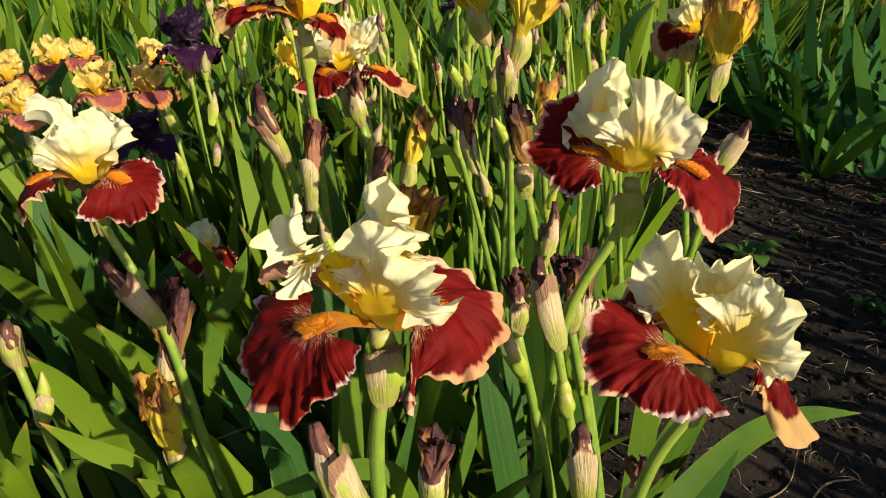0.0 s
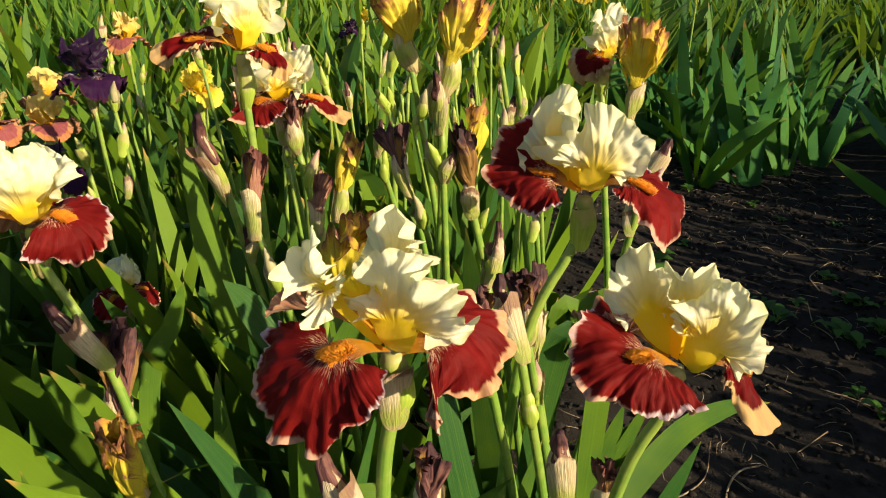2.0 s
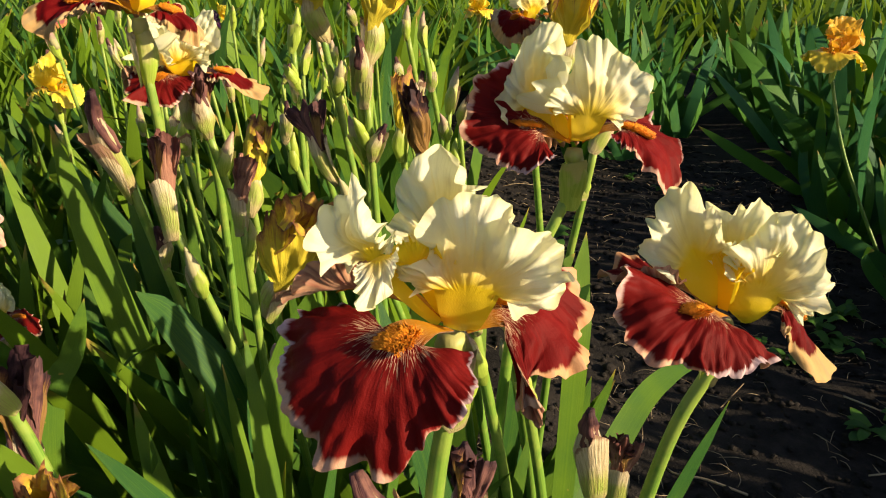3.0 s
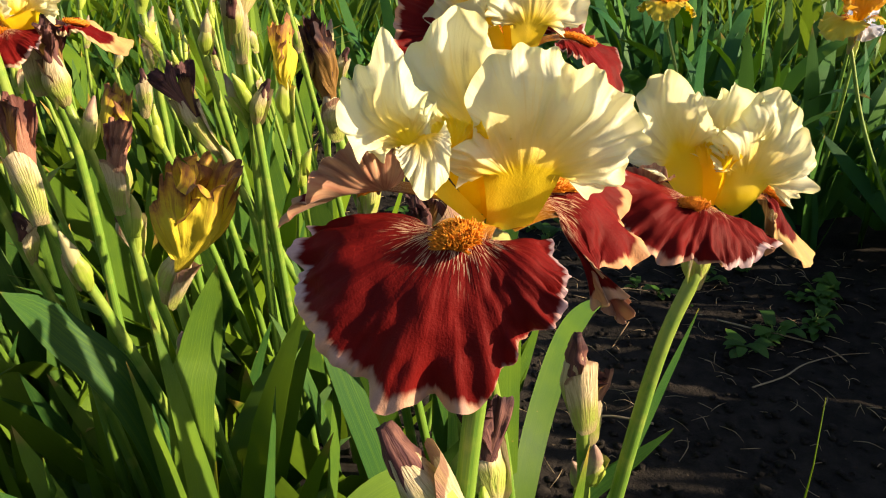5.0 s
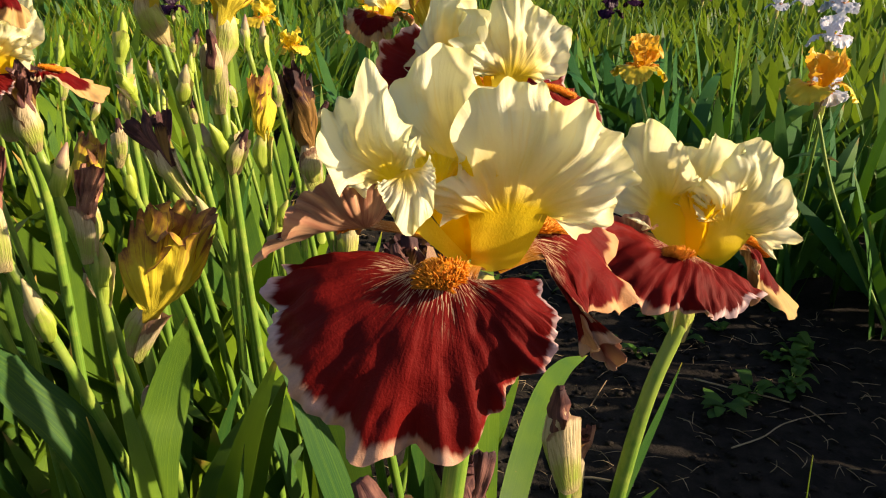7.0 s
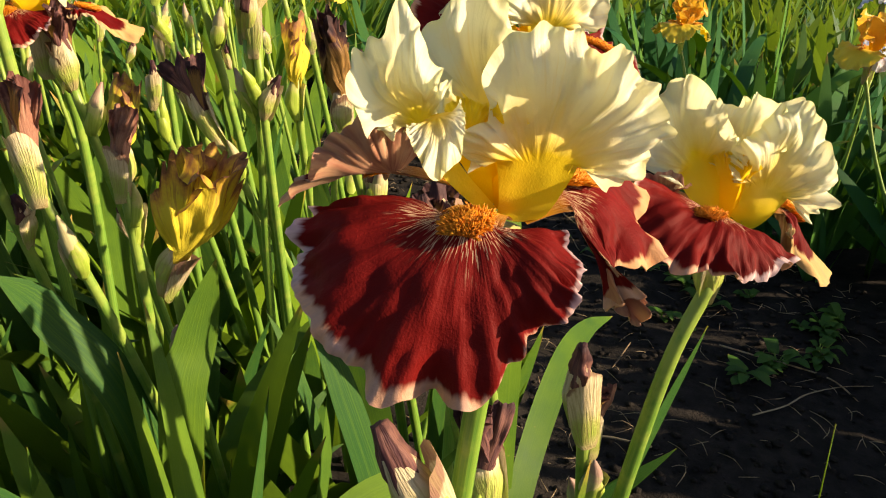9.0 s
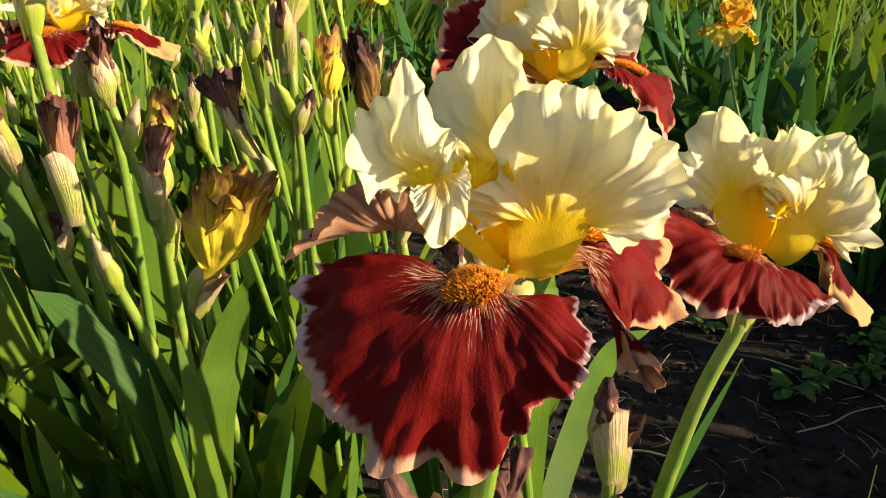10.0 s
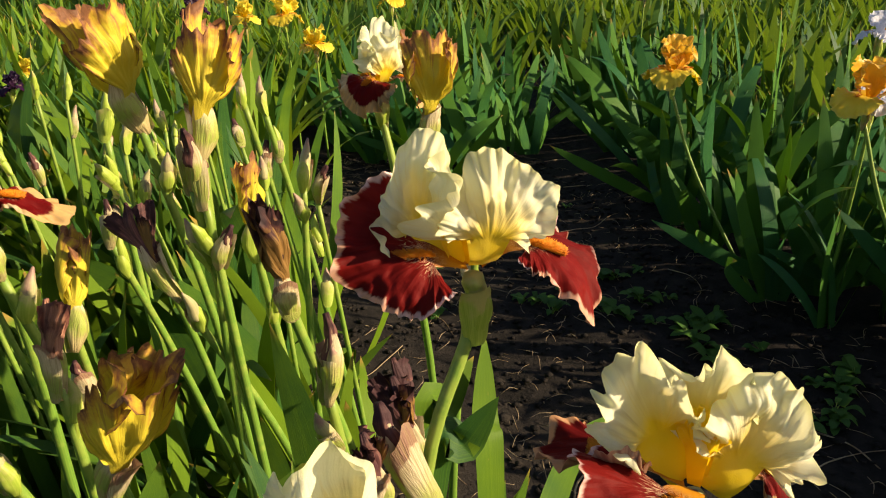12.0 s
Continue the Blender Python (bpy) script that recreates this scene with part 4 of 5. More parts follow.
WORDS = "bearded iris, ruffled cream standards over maroon falls"
VIEW = (-0.5, -0.78, 0.36)  # towards the path
FROTH = dict(ruffle=0.0080, waves=8.5, edge=3.0, crumple=0.0095, lobes=0.1, waft=0.0036, frill=0.0030, crimp=25.0, ribs=0.0005, pleat=0.012, neck=12.0)  # ruffled standards
A = flower_stalk((0.0, 0.42, G0), [(-0.02, 0.37, 0.4), (-0.03, 0.33, 0.68)], (-0.025, 0.322, 0.799), 221, 3, WORDS + ", the largest", 1.0,
                 falls={0: dict(mid=[(-4, -3, 2), (-18, -13, 10), (-31, -23, 9), (-41, -31, -3), (-46, -34, -20), (-46, -32, -39)], radii=[17, 26, 37, 55, 53, 42, 28], haft=0.32, face=((0, 0, 1), (-0.6, -0.75, 0.2)),
                                curl=(-20, -20), curl_end=(-34, -34), ruffle=0.0030, waves=8, edge=5, waft=0.0018, pleat=0.005, way=221, span=(0.15, 0.30)),
                        1: dict(mid=[(3, -1, 2), (15, -2, 9), (29, -4, 9), (43, -9, 0), (50, -16, -14), (51, -22, -31)], radii=[13, 22, 33, 46, 46, 42, 34], haft=0.2, neck=12, face=((0, -0.45, 1), (0.6, -0.65, 0.45)),
                                curl=(-10, -6), curl_end=(-40, -36), ruffle=0.0042, waves=8, waft=0.002, pleat=0.005, way=340, skin=RIMMED),
                        2: dict(mid=[(-3, 2, 3), (-16, 8, 12), (-30, 15, 15), (-45, 22, 15), (-57, 27, 8), (-61, 28, -3)], radii=[18, 21, 26, 34, 20, 15, 10], haft=0.45, face=((0, 0, 1), (-0.6, 0.3, 0.7)),
                                curl=(105, -40), curl_end=(130, -60), reach_curl=24, ruffle=0.003, way=154, skin=RIMMED)},
                 stands={0: dict(mid=[(-6, -2, 3), (-21, 0, 19), (-33, 0, 37), (-36, 1, 50), (-30, 8, 62)], radii=[4, 6, 19, 26, 17, 5, 3], haft=0.55, face=((-0.4, -0.8, 0.3), (-0.7, -0.6, 0.35)),
                                 curl=(30, -10), curl_end=(45, 40), **dict(FROTH, neck=4.0), fold=[(0.7, -0.1, -5, 0.2), (0.85, 0.25, 5, 0.18)]),
                         1: dict(mid=[(1, -4, 0), (0, -10, 8), (0, -14, 23), (1, -13, 40), (4, -7, 64)], radii=[8, 18, 18, 43, 31, 29, 5], haft=0.36, face=((-0.3, -0.9, 0.2), VIEW),
                                 curl=(-55, -40), curl_end=(-60, 40), **FROTH, fold=[(0.75, -0.25, -8, 0.2), (0.7, 0.2, 6, 0.16), (0.9, 0.05, -5, 0.12)]),
                         2: dict(mid=[(1, 3, 4), (3, 12, 18), (4, 21, 36), (4, 26, 52), (5, 24, 66)], radii=[5, 14, 26, 40, 30, 15, 6], haft=0.42, face=((-0.4, -0.8, 0.5), VIEW),
                                 curl=(30, 40), curl_end=(45, 70), **FROTH)},
                 flaps=[dict(mid=[(-29, -4, 36), (-32, -10, 36), (-35, -16, 30), (-38, -19, 22), (-40, -19, 15)], radii=[3, 4, 8, 18, 10, 4, 3], haft=0.12, neck=5, face=((-0.5, -0.5, 0.8), VIEW), curl=(-30, -30), ruffle=0.0022, waves=8, lobes=0.06, crumple=0.003, pleat=0.004)],
                 arms={2: dict(mid=[(-3, 1, 5), (-11, 1, 20), (-19, 0, 33), (-26, -3, 44)], radii=[4, 6, 9, 11, 9, 6, 4], haft=0.6, neck=6, face=((-0.7, -0.5, 0.3), (-0.5, -0.6, 0.6)), curl=(-60, -60), reach_curl=16, ruffle=0.0016, waves=9, lobes=0.06, crumple=0.002)})
bb = (-0.10, 0.56, G0)
B = flower_stalk(bb, [(-0.17, 0.55, 0.3), (-0.213, 0.553, 0.458), (-0.25, 0.568, 0.634)], (-0.292, 0.578, 0.765), 232, 4, WORDS + ", on a leaning stalk", 0.98,
                 falls={1: dict(mid=[(4, -2, 3), (17, -7, 12), (31, -13, 9), (44, -18, -4), (50, -20, -22)], radii=[16, 28, 36, 46, 46, 40, 26], face=((0, 0, 1), (0.3, -0.8, 0.5)), curl=(-10, -30), curl_end=(-20, -40), ruffle=0.0025, way=335),
                        0: dict(mid=[(-4, -1, 3), (-19, -5, 12), (-38, -9, 8), (-54, -12, -8), (-62, -13, -34)], radii=[14, 18, 26, 60, 26, 18, 14], face=((0, 0, 1), (-0.7, -0.6, 0.4)), curl=(-30, -30), ruffle=0.005, waves=11, way=200, skin=RIMMED)})
bud(B, rel(bb, (-0.248, 0.560, 0.640)), rel(bb, (-0.281, 0.546, 0.712)), "pale", 41, 0.008)
bc = (0.09, 0.52, G0)
flower_stalk(bc, [(0.085, 0.515, 0.3), (0.093, 0.515, 0.648)], (0.136, 0.520, 0.805), 190, 5, WORDS + ", wide open", 1.05,
                 falls={0: dict(mid=[(-4, 1, 3), (-17, 4, 10), (-33, 8, 14), (-50, 13, 14), (-68, 18, 10)], radii=[20, 30, 40, 52, 52, 46, 34], haft=0.32, face=((0, -0.2, 1), (-0.3, -0.75, 0.6)), curl=(-20, 0), curl_end=(-40, 10), ruffle=0.0036, waves=9, waft=0.002, pleat=0.006, way=193),
                        1: dict(mid=[(4, -2, 3), (18, -9, 13), (32, -19, 14), (43, -30, 5), (48, -41, -12), (44, -50, -30)], radii=[16, 24, 33, 66, 34, 20, 14], haft=0.3, face=((0, 0, 1), (0.5, -0.6, 0.6)), curl=(10, -30), curl_end=(0, -60), ruffle=0.0036, waves=11, pleat=0.005, way=322)},
                 stands={0: dict(mid=[(-4, 4, 4), (-15, 9, 18), (-25, 14, 36), (-23, 20, 54), (-16, 23, 72)], radii=[10, 25, 22, 50, 20, 12, 5], haft=0.42, face=((-0.7, -0.5, 0.4), VIEW), curl=(25, -20), curl_end=(60, 40), **FROTH),
                         1: dict(mid=[(1, -4, 3), (-1, -14, 12), (-2, -19, 32), (-1, -15, 52), (1, -7, 69)], radii=[5, 14, 28, 45, 38, 28, 8], haft=0.36, face=((-0.2, -0.9, 0.3), VIEW), curl=(-50, -40), curl_end=(-50, 25), **FROTH, fold=[(0.8, -0.2, -5, 0.15)]),
                         2: dict(bend=TALL_BEND, reach=0.042, spread=56, flare=0.014, tip=-2)})
bd = (0.10, 0.42, G0)
flower_stalk(bd, [(0.112, 0.395, 0.4), (0.132, 0.377, 0.640)], (0.154, 0.371, 0.748), 203, 6, WORDS + ", beside bare soil", 1.04,
                 falls={0: dict(mid=[(-4, -3, 3), (-20, -9, 12), (-38, -16, 14), (-55, -20, 8), (-68, -23, -2)], radii=[34, 36, 40, 48, 46, 40, 26], haft=0.3, face=((0, 0, 1), (-0.4, -0.7, 0.6)), curl=(-30, 0), curl_end=(-40, 0), ruffle=0.0045, waves=8, waft=0.002, pleat=0.006, way=203),
                        1: dict(mid=[(4, -3, 3), (17, -7, 9), (29, -11, 8), (38, -15, -3), (43, -20, -20), (44, -24, -38)], radii=[10, 15, 20, 52, 20, 14, 10], haft=0.3, face=((0, 0, 1), (0.6, -0.6, 0.4)), curl=(-50, -50), curl_end=(-110, -80), reach_curl=18, ruffle=0.006, waves=6, edge=2.5, pleat=0.008, way=322, skin=FADED),
                        2: dict(mid=[(-3, 4, 3), (-16, 17, 12), (-32, 34, 14), (-46, 50, 9), (-54, 60, -2)], radii=[16, 20, 26, 42, 26, 20, 16], haft=0.35, face=((0, 0, 1), (-0.4, 0.4, 0.8)), curl=(70, -30), curl_end=(110, -50), reach_curl=24, ruffle=0.004, way=130, skin=RIMMED)},
                 stands={0: dict(mid=[(-4, 3, 4), (-12, 8, 20), (-20, 13, 38), (-26, 18, 55), (-29, 21, 68)], radii=[5, 14, 28, 40, 28, 15, 6], haft=0.42, face=((-0.5, -0.7, 0.4), VIEW), curl=(25, 30), curl_end=(30, 50), **FROTH),
                         1: dict(mid=[(2, -5, 2), (5, -11, 9), (10, -14, 24), (14, -13, 40), (18, -8, 58)], radii=[5, 14, 28, 38, 31, 24, 11], haft=0.36, face=((-0.2, -0.9, 0.3), VIEW), curl=(-45, -40), curl_end=(-50, 65), **FROTH, fold=[(0.7, -0.3, 7, 0.2), (0.8, 0.1, -6, 0.14)]),
                         2: dict(mid=[(2, 4, 4), (7, 8, 22), (10, 8, 44), (12, 4, 67)], radii=[5, 14, 28, 38, 30, 18, 6], haft=0.42, face=((-0.4, -0.7, 0.5), VIEW), curl=(30, 30), curl_end=(50, 50), **FROTH)})
be = (-0.12, 0.80, G0)
flower_stalk(be, [(-0.125, 0.77, 0.4), (-0.134, 0.749, 0.691)], (-0.142, 0.745, 0.872), 250, 7, WORDS + ", its falls curling brown", 0.98, FADING, neck=0.045,
                  falls={0: dict(mid=[(-5, -2, 4), (-25, -8, 13), (-48, -16, 10), (-70, -23, -4), (-82, -27, -24)], radii=[10, 14, 20, 56, 21, 15, 10], face=((0, 0, 1), (-0.6, -0.5, 0.6)), curl=(-40, 20), curl_end=(-70, -20), reach_curl=20, ruffle=0.006, waves=8, edge=2.5, pleat=0.008, way=200),
                         1: dict(mid=[(3, -4, 3), (14, -12, 8), (28, -18, 2), (37, -22, -11), (35, -24, -26)], radii=[9, 13, 18, 38, 18, 13, 9], face=((0, 0, 1), (0.3, -0.7, 0.4)), curl=(-40, -60), curl_end=(-90, -110), reach_curl=20, ruffle=0.006, waves=8, edge=2.5, pleat=0.008, way=325),
                         2: dict(cup=-30.0, reach=0.062, bend=HIGH_BEND)})
bf = (-0.09, 0.87, G0)
flower_stalk(bf, [(-0.09, 0.86, 0.4), (-0.093, 0.843, 0.696)], (-0.112, 0.815, 0.806), 255, 8, WORDS + ", half hidden", 0.95, FADING,
                  falls={0: dict(mid=[(-4, -4, 3), (-14, -14, 8), (-25, -24, 4), (-32, -31, -9), (-35, -34, -26)], radii=[18, 28, 34, 38, 34, 28, 18], face=((0, 0, 1), (-0.5, -0.8, 0.3)), curl=(-20, -20), curl_end=(-40, -40), ruffle=0.004, waves=8, pleat=0.006, way=225, skin=MAROON),
                         1: dict(mid=[(4, -2, 3), (20, -6, 9), (40, -10, 4), (58, -14, -7), (70, -16, -20)], radii=[9, 12, 16, 50, 16, 12, 9], face=((0, 0, 1), (0.4, -0.5, 0.7)), curl=(-30, -50), curl_end=(-60, -100), reach_curl=18, ruffle=0.006, waves=9, edge=2.5, pleat=0.008, way=350)},
                  stands={0: dict(mid=[(0, -3, 3), (-3, -10, 14), (-6, -12, 30), (-4, -8, 46)], radii=[6, 18, 30, 34, 30, 20, 8], haft=0.36, face=((-0.2, -0.9, 0.3), (-0.3, -0.8, 0.4)), curl=(-40, -40), curl_end=(-20, 30), **FROTH)})
bg_ = (0.31, 0.93, G0)
G_ = flower_stalk(bg_, [(0.335, 0.91, 0.4), (0.29, 0.89, 0.7)], (0.278, 0.905, 0.838), 215, 9, WORDS + ", small", 0.82, FADING)
bud(G_, rel(bg_, (0.288, 0.828, 0.79)), rel(bg_, (0.292, 0.822, 0.898)), "fan", 42, 0.010)
flower_stalk((-0.47, 1.2, G0), [(-0.40, 1.05, 0.35)], (-0.355, 0.955, 0.505), 250, 10, "low bearded iris flower, cream above and dark maroon below", 0.75)

# ---- buds and spent flowers ----
SPENT = [
    # foot, head, kind, girth
    ((0.040, 0.925, 0.825), (0.005, 0.918, 0.925), "fan", 0.013),
    ((0.070, 0.845, 0.812), (0.088, 0.863, 0.918), "fan", 0.011),
    ((0.061, 0.853, 0.770), (0.055, 0.828, 0.838), "pale", 0.0072),
    ((0.066, 0.843, 0.760), (0.078, 0.856, 0.834), "pale", 0.0075),
    ((0.205, 0.971, 0.715), (0.221, 0.980, 0.775), "green", 0.0075),
    ((0.074, 0.664, 0.735), (0.062, 0.652, 0.815), "dark", 0.008),
    ((0.090, 0.648, 0.655), (0.103, 0.669, 0.722), "pale", 0.0068),
    ((0.123, 0.577, 0.615), (0.126, 0.604, 0.706), "dry", 0.0075),
    ((0.109, 0.857, 0.700), (0.115, 0.858, 0.785), "tight", 0.008),
    ((0.014, 0.945, 0.760), (-0.006, 0.933, 0.795), "green", 0.0070),
    ((0.018, 1.035, 0.790), (0.029, 1.041, 0.845), "green", 0.0065),
    ((0.035, 0.866, 0.668), (0.008, 0.914, 0.760), "dry", 0.0072),
    ((-0.059, 0.904, 0.635), (-0.041, 0.947, 0.722), "wilt", 0.0095),
    ((-0.079, 0.742, 0.672), (-0.073, 0.758, 0.748), "dry", 0.0078),
    ((-0.065, 0.690, 0.618), (-0.032, 0.650, 0.718), "fan", 0.012),
    ((0.000, 1.015, 0.680), (0.004, 1.018, 0.735), "pale", 0.0055),
    ((0.190, 1.105, 0.790), (0.192, 1.110, 0.838), "green", 0.006),
    ((0.213, 1.100, 0.780), (0.213, 1.103, 0.830), "green", 0.006),
    ((0.103, 0.397, 0.610), (0.094, 0.399, 0.677), "pale", 0.0085),
    ((0.150, 0.437, 0.550), (0.153, 0.440, 0.614), "dry", 0.0075),
    ((-0.001, 0.347, 0.645), (0.000, 0.367, 0.702), "dry", 0.0088),
    ((-0.036, 0.316, 0.670), (-0.064, 0.331, 0.729), "pale", 0.0088),
    ((0.058, 0.500, 0.680), (0.055, 0.505, 0.735), "dry", 0.0068),
    ((0.091, 0.493, 0.670), (0.074, 0.525, 0.736), "pale", 0.0080),
    ((0.109, 0.549, 0.650), (0.107, 0.570, 0.716), "dry", 0.0078),
    ((-0.251, 0.566, 0.530), (-0.246, 0.582, 0.670), "dry", 0.0095),
    ((-0.205, 0.468, 0.556), (-0.219, 0.462, 0.650), "wilt", 0.011),
    ((-0.350, 0.509, 0.625), (-0.347, 0.508, 0.675), "pale", 0.0075),
    ((-0.137, 0.705, 0.690), (-0.141, 0.744, 0.780), "dry", 0.0082),
    ((-0.166, 0.750, 0.715), (-0.181, 0.700, 0.822), "pale", 0.0090),
    ((-0.098, 0.802, 0.750), (-0.101, 0.797, 0.822), "dry", 0.0090),
    ((0.257, 0.695, 0.738), (0.284, 0.700, 0.796), "pale", 0.0078),
    ((0.060, 0.300, 0.545), (0.052, 0.292, 0.615), "dry", 0.011),
]
br = random.Random(31)
for k, (foot, head, kind, girth) in enumerate(SPENT):
    lean = Vector(head) - Vector(foot)
    by = foot[1] + br.uniform(0.0, 0.07)
    base = (min(foot[0] - lean.x * 1.2 + br.uniform(0.02, 0.14), bed_edge(by) - 0.03), by, G0)
    mid = ((base[0] * 0.45 + foot[0] * 0.55) - lean.x * 0.25, base[1] * 0.5 + foot[1] * 0.5, G0 * 0.4 + foot[2] * 0.6)
    ob = stalk(base, [mid], Vector(foot) + lean * 0.12, 0.0043, BUD_WORDS[kind])
    bud(ob, rel(base, foot), rel(base, head), kind, 100 + k, girth)
    low = rel(base, Vector(foot).lerp(Vector(mid), br.uniform(0.16, 0.4)))
    out = Vector((br.uniform(-0.022, 0.016), br.uniform(-0.02, 0.012), br.uniform(0.042, 0.055)))
    bud(ob, low, low + out, br.choice(("green", "green", "green", "green", "pale")), 700 + k, 0.0068)

# slender bud stalks behind
spots = scatter(br, 34, lambda x, y: x < bed_edge(y) - 0.05, (-0.5, 0.95, 0.42, 1.9), 0.07)
for k, (x, y) in enumerate(spots):
    h = br.uniform(0.66, 0.82)
    base = (x, y, G0)
    top = (x + br.uniform(-0.12, 0.03), y + br.uniform(-0.03, 0.03), h - 0.055)
    ob = stalk(base, [(x * 0.7 + top[0] * 0.3, y, 0.35)], top, 0.0034, BUD_WORDS["green"])
    for j in range(br.choice((1, 2, 3))):
        f = rel(base, top) + Vector((0, 0, -0.07 * j))
        tip = f + Vector((br.uniform(-0.02, 0.02), br.uniform(-0.02, 0.02), br.uniform(0.045, 0.06)))
        bud(ob, f, tip, br.choice(("green", "green", "green", "green", "pale")), 300 + k * 5 + j, 0.0066)


# ---- flowers farther off ----
def far_flower(x, y, z, turn, seed, style, label, scale, detail=0.5, hairs=40):
    base = (1.44, y - 0.22, G0) if style is S_GOLD else (x + 0.03, y + 0.04, G0)
    return flower_stalk(base, [(x * 0.7 + base[0] * 0.3, y * 0.7 + base[1] * 0.3, z * 0.65)], (x, y, z), turn, seed, label, scale, style, 0.004, 0.045, detail=detail, hairs=hairs)


S_BUFF = (BUFF, MAUVE, TAN, BEARD, STYLE)
S_INK = (INK, INKFALL, INKFALL, INKBEARD, INK)
S_GOLD = (GOLD, YELLOW, YELLOW, BEARD, STYLE)
S_YELLOW = (YELLOW, YELLOW, YELLOW, BEARD, STYLE)
S_WHITE = (WHITE, WHITE, WHITE, BEARD, WHITE)
W_BUFF, W_INK = "bearded iris with buff-yellow standards and dusky mauve falls", "bearded iris with near-black purple flowers"
W_GOLD, W_YELLOW, W_WHITE = "bearded iris with golden-orange flowers", "bearded iris with clear yellow flowers", "bearded iris with pale blue-white flowers"
FAR = [
    (-0.455, 1.265, 0.735, S_INK, W_INK, 1.0), (-0.500, 1.162, 0.605, S_INK, W_INK, 0.85),
    (-0.632, 1.286, 0.650, S_BUFF, W_BUFF, 0.85), (-0.555, 1.321, 0.645, S_BUFF, W_BUFF, 0.85), (-0.763, 1.263, 0.620, S_BUFF, W_BUFF, 0.85),
    (-0.812, 1.480, 0.655, S_BUFF, W_BUFF, 0.85), (-0.882, 1.433, 0.635, S_BUFF, W_BUFF, 0.85), (-0.607, 1.469, 0.660, S_BUFF, W_BUFF, 0.8),
    (-0.670, 1.334, 0.70, S_BUFF, W_BUFF, 0.6), (-0.327, 1.495, 0.665, S_YELLOW, W_YELLOW, 0.8), (-0.541, 1.824, 0.715, S_BUFF, W_BUFF, 0.85),
    (1.31, 1.41, 0.675, S_GOLD, W_GOLD, 1.2), (1.32, 0.95, 0.685, S_GOLD, W_GOLD, 1.2), (0.98, 3.09, 0.72, S_YELLOW, W_YELLOW, 1.25),
    (1.05, 2.97, 0.61, S_YELLOW, W_YELLOW, 1.2), (1.62, 1.11, 0.765, S_WHITE, W_WHITE, 0.85), (2.051, 1.332, 0.825, S_WHITE, W_WHITE, 0.9),
    (1.33, 2.85, 0.77, S_YELLOW, W_YELLOW, 0.95),
    (3.72, 2.43, 0.80, S_WHITE, W_WHITE, 1.0), (3.40, 2.37, 0.78, S_WHITE, W_WHITE, 1.0), (3.37, 2.03, 0.82, S_WHITE, W_WHITE, 1.0), (1.40, 0.98, 0.665, S_WHITE, W_WHITE, 0.8),
    (2.46, 2.61, 0.75, S_INK, W_INK, 1.0), (3.13, 3.07, 0.775, S_INK, W_INK, 1.0), (3.84, 3.15, 0.81, S_INK, W_INK, 1.0),
    (1.74, 4.77, 0.775, S_WHITE, W_WHITE, 1.0),
    (0.786, 2.985, 0.735, S_YELLOW, W_YELLOW, 0.9), (0.84, 3.39, 0.79, S_YELLOW, W_YELLOW, 0.9),
    (-0.547, 3.13, 0.60, S_BUFF, W_BUFF, 1.0), (0.066, 3.48, 0.55, S_YELLOW, W_YELLOW, 0.9), (0.637, 3.11, 0.765, S_INK, W_INK, 0.9), (-0.024, 2.38, 0.66, S_INK, W_INK, 0.6),
]
for k, (x, y, z, sty, words, sc) in enumerate(FAR):
    far_flower(x, y, z, br.uniform(0, 120), 500 + k, sty, words, sc)


# ---- single leaves that arch over the soil ----
def leaf_along(points, width, up=(0, 0, 1), segs=24):
    """A sword leaf that follows a curve, its face turned to `up`."""
    line = curve(points, segs)
    tan = np.gradient(line, axis=0)
    tan /= np.linalg.norm(tan, axis=1)[:, None]
    side = np.cross(tan, np.array(up, float))
    side /= np.linalg.norm(side, axis=1)[:, None]
    nor = np.cross(side, tan)
    t = np.linspace(0, 1, segs)
    w = width * 0.5 * np.interp(t, [0, 0.1, 0.45, 0.7, 0.84, 0.94, 1.0], [0.75, 0.85, 1.0, 0.86, 0.58, 0.24, 0.01])
    v, u = [], []
    for face in (1, -1):
        for i in range(segs):
            h = 0.0009 * (1 - 0.8 * t[i]) + 0.0002
            for a in (-1, 0, 1):
                v.append(line[i] + side[i] * a * w[i] + nor[i] * (face * (h if a == 0 else 0.00012) + 0.12 * abs(a) * w[i]))
                u.append(((a + 1) / 2, t[i]))
    return v, grid_faces(segs, 3) + [tuple(k + 3 * segs for k in q) for q in grid_faces(segs, 3, flip=True)], u


def leaf_group(base, leaves, label):
    ob = thing("iris_leaf_fan", base, label, "leaves", "fans of iris leaves")
    for pts, width, up in leaves:
        g = Geo()
        g.add(*leaf_along([Vector(q) - Vector(base) for q in pts], width, up))
        part("leaf", g.mesh("leaf", LEAF), ob)
    return ob


leaf_group((0.14, 0.50, G0), [
    ([(0.13, 0.50, 0.14), (0.20, 0.565, 0.36), (0.32, 0.655, 0.435), (0.43, 0.73, 0.425), (0.54, 0.79, 0.385)], 0.030, (0.2, -0.5, 1)),
    ([(0.15, 0.49, 0.14), (0.16, 0.46, 0.34), (0.185, 0.42, 0.56), (0.20, 0.40, 0.66)], 0.030, (0.3, -1, 0.2)),
    ([(0.12, 0.50, 0.14), (0.10, 0.48, 0.34), (0.13, 0.43, 0.50), (0.18, 0.39, 0.58)], 0.034, (0.2, -1, 0.5)),
], "broad green iris leaves arching out over the bare soil")

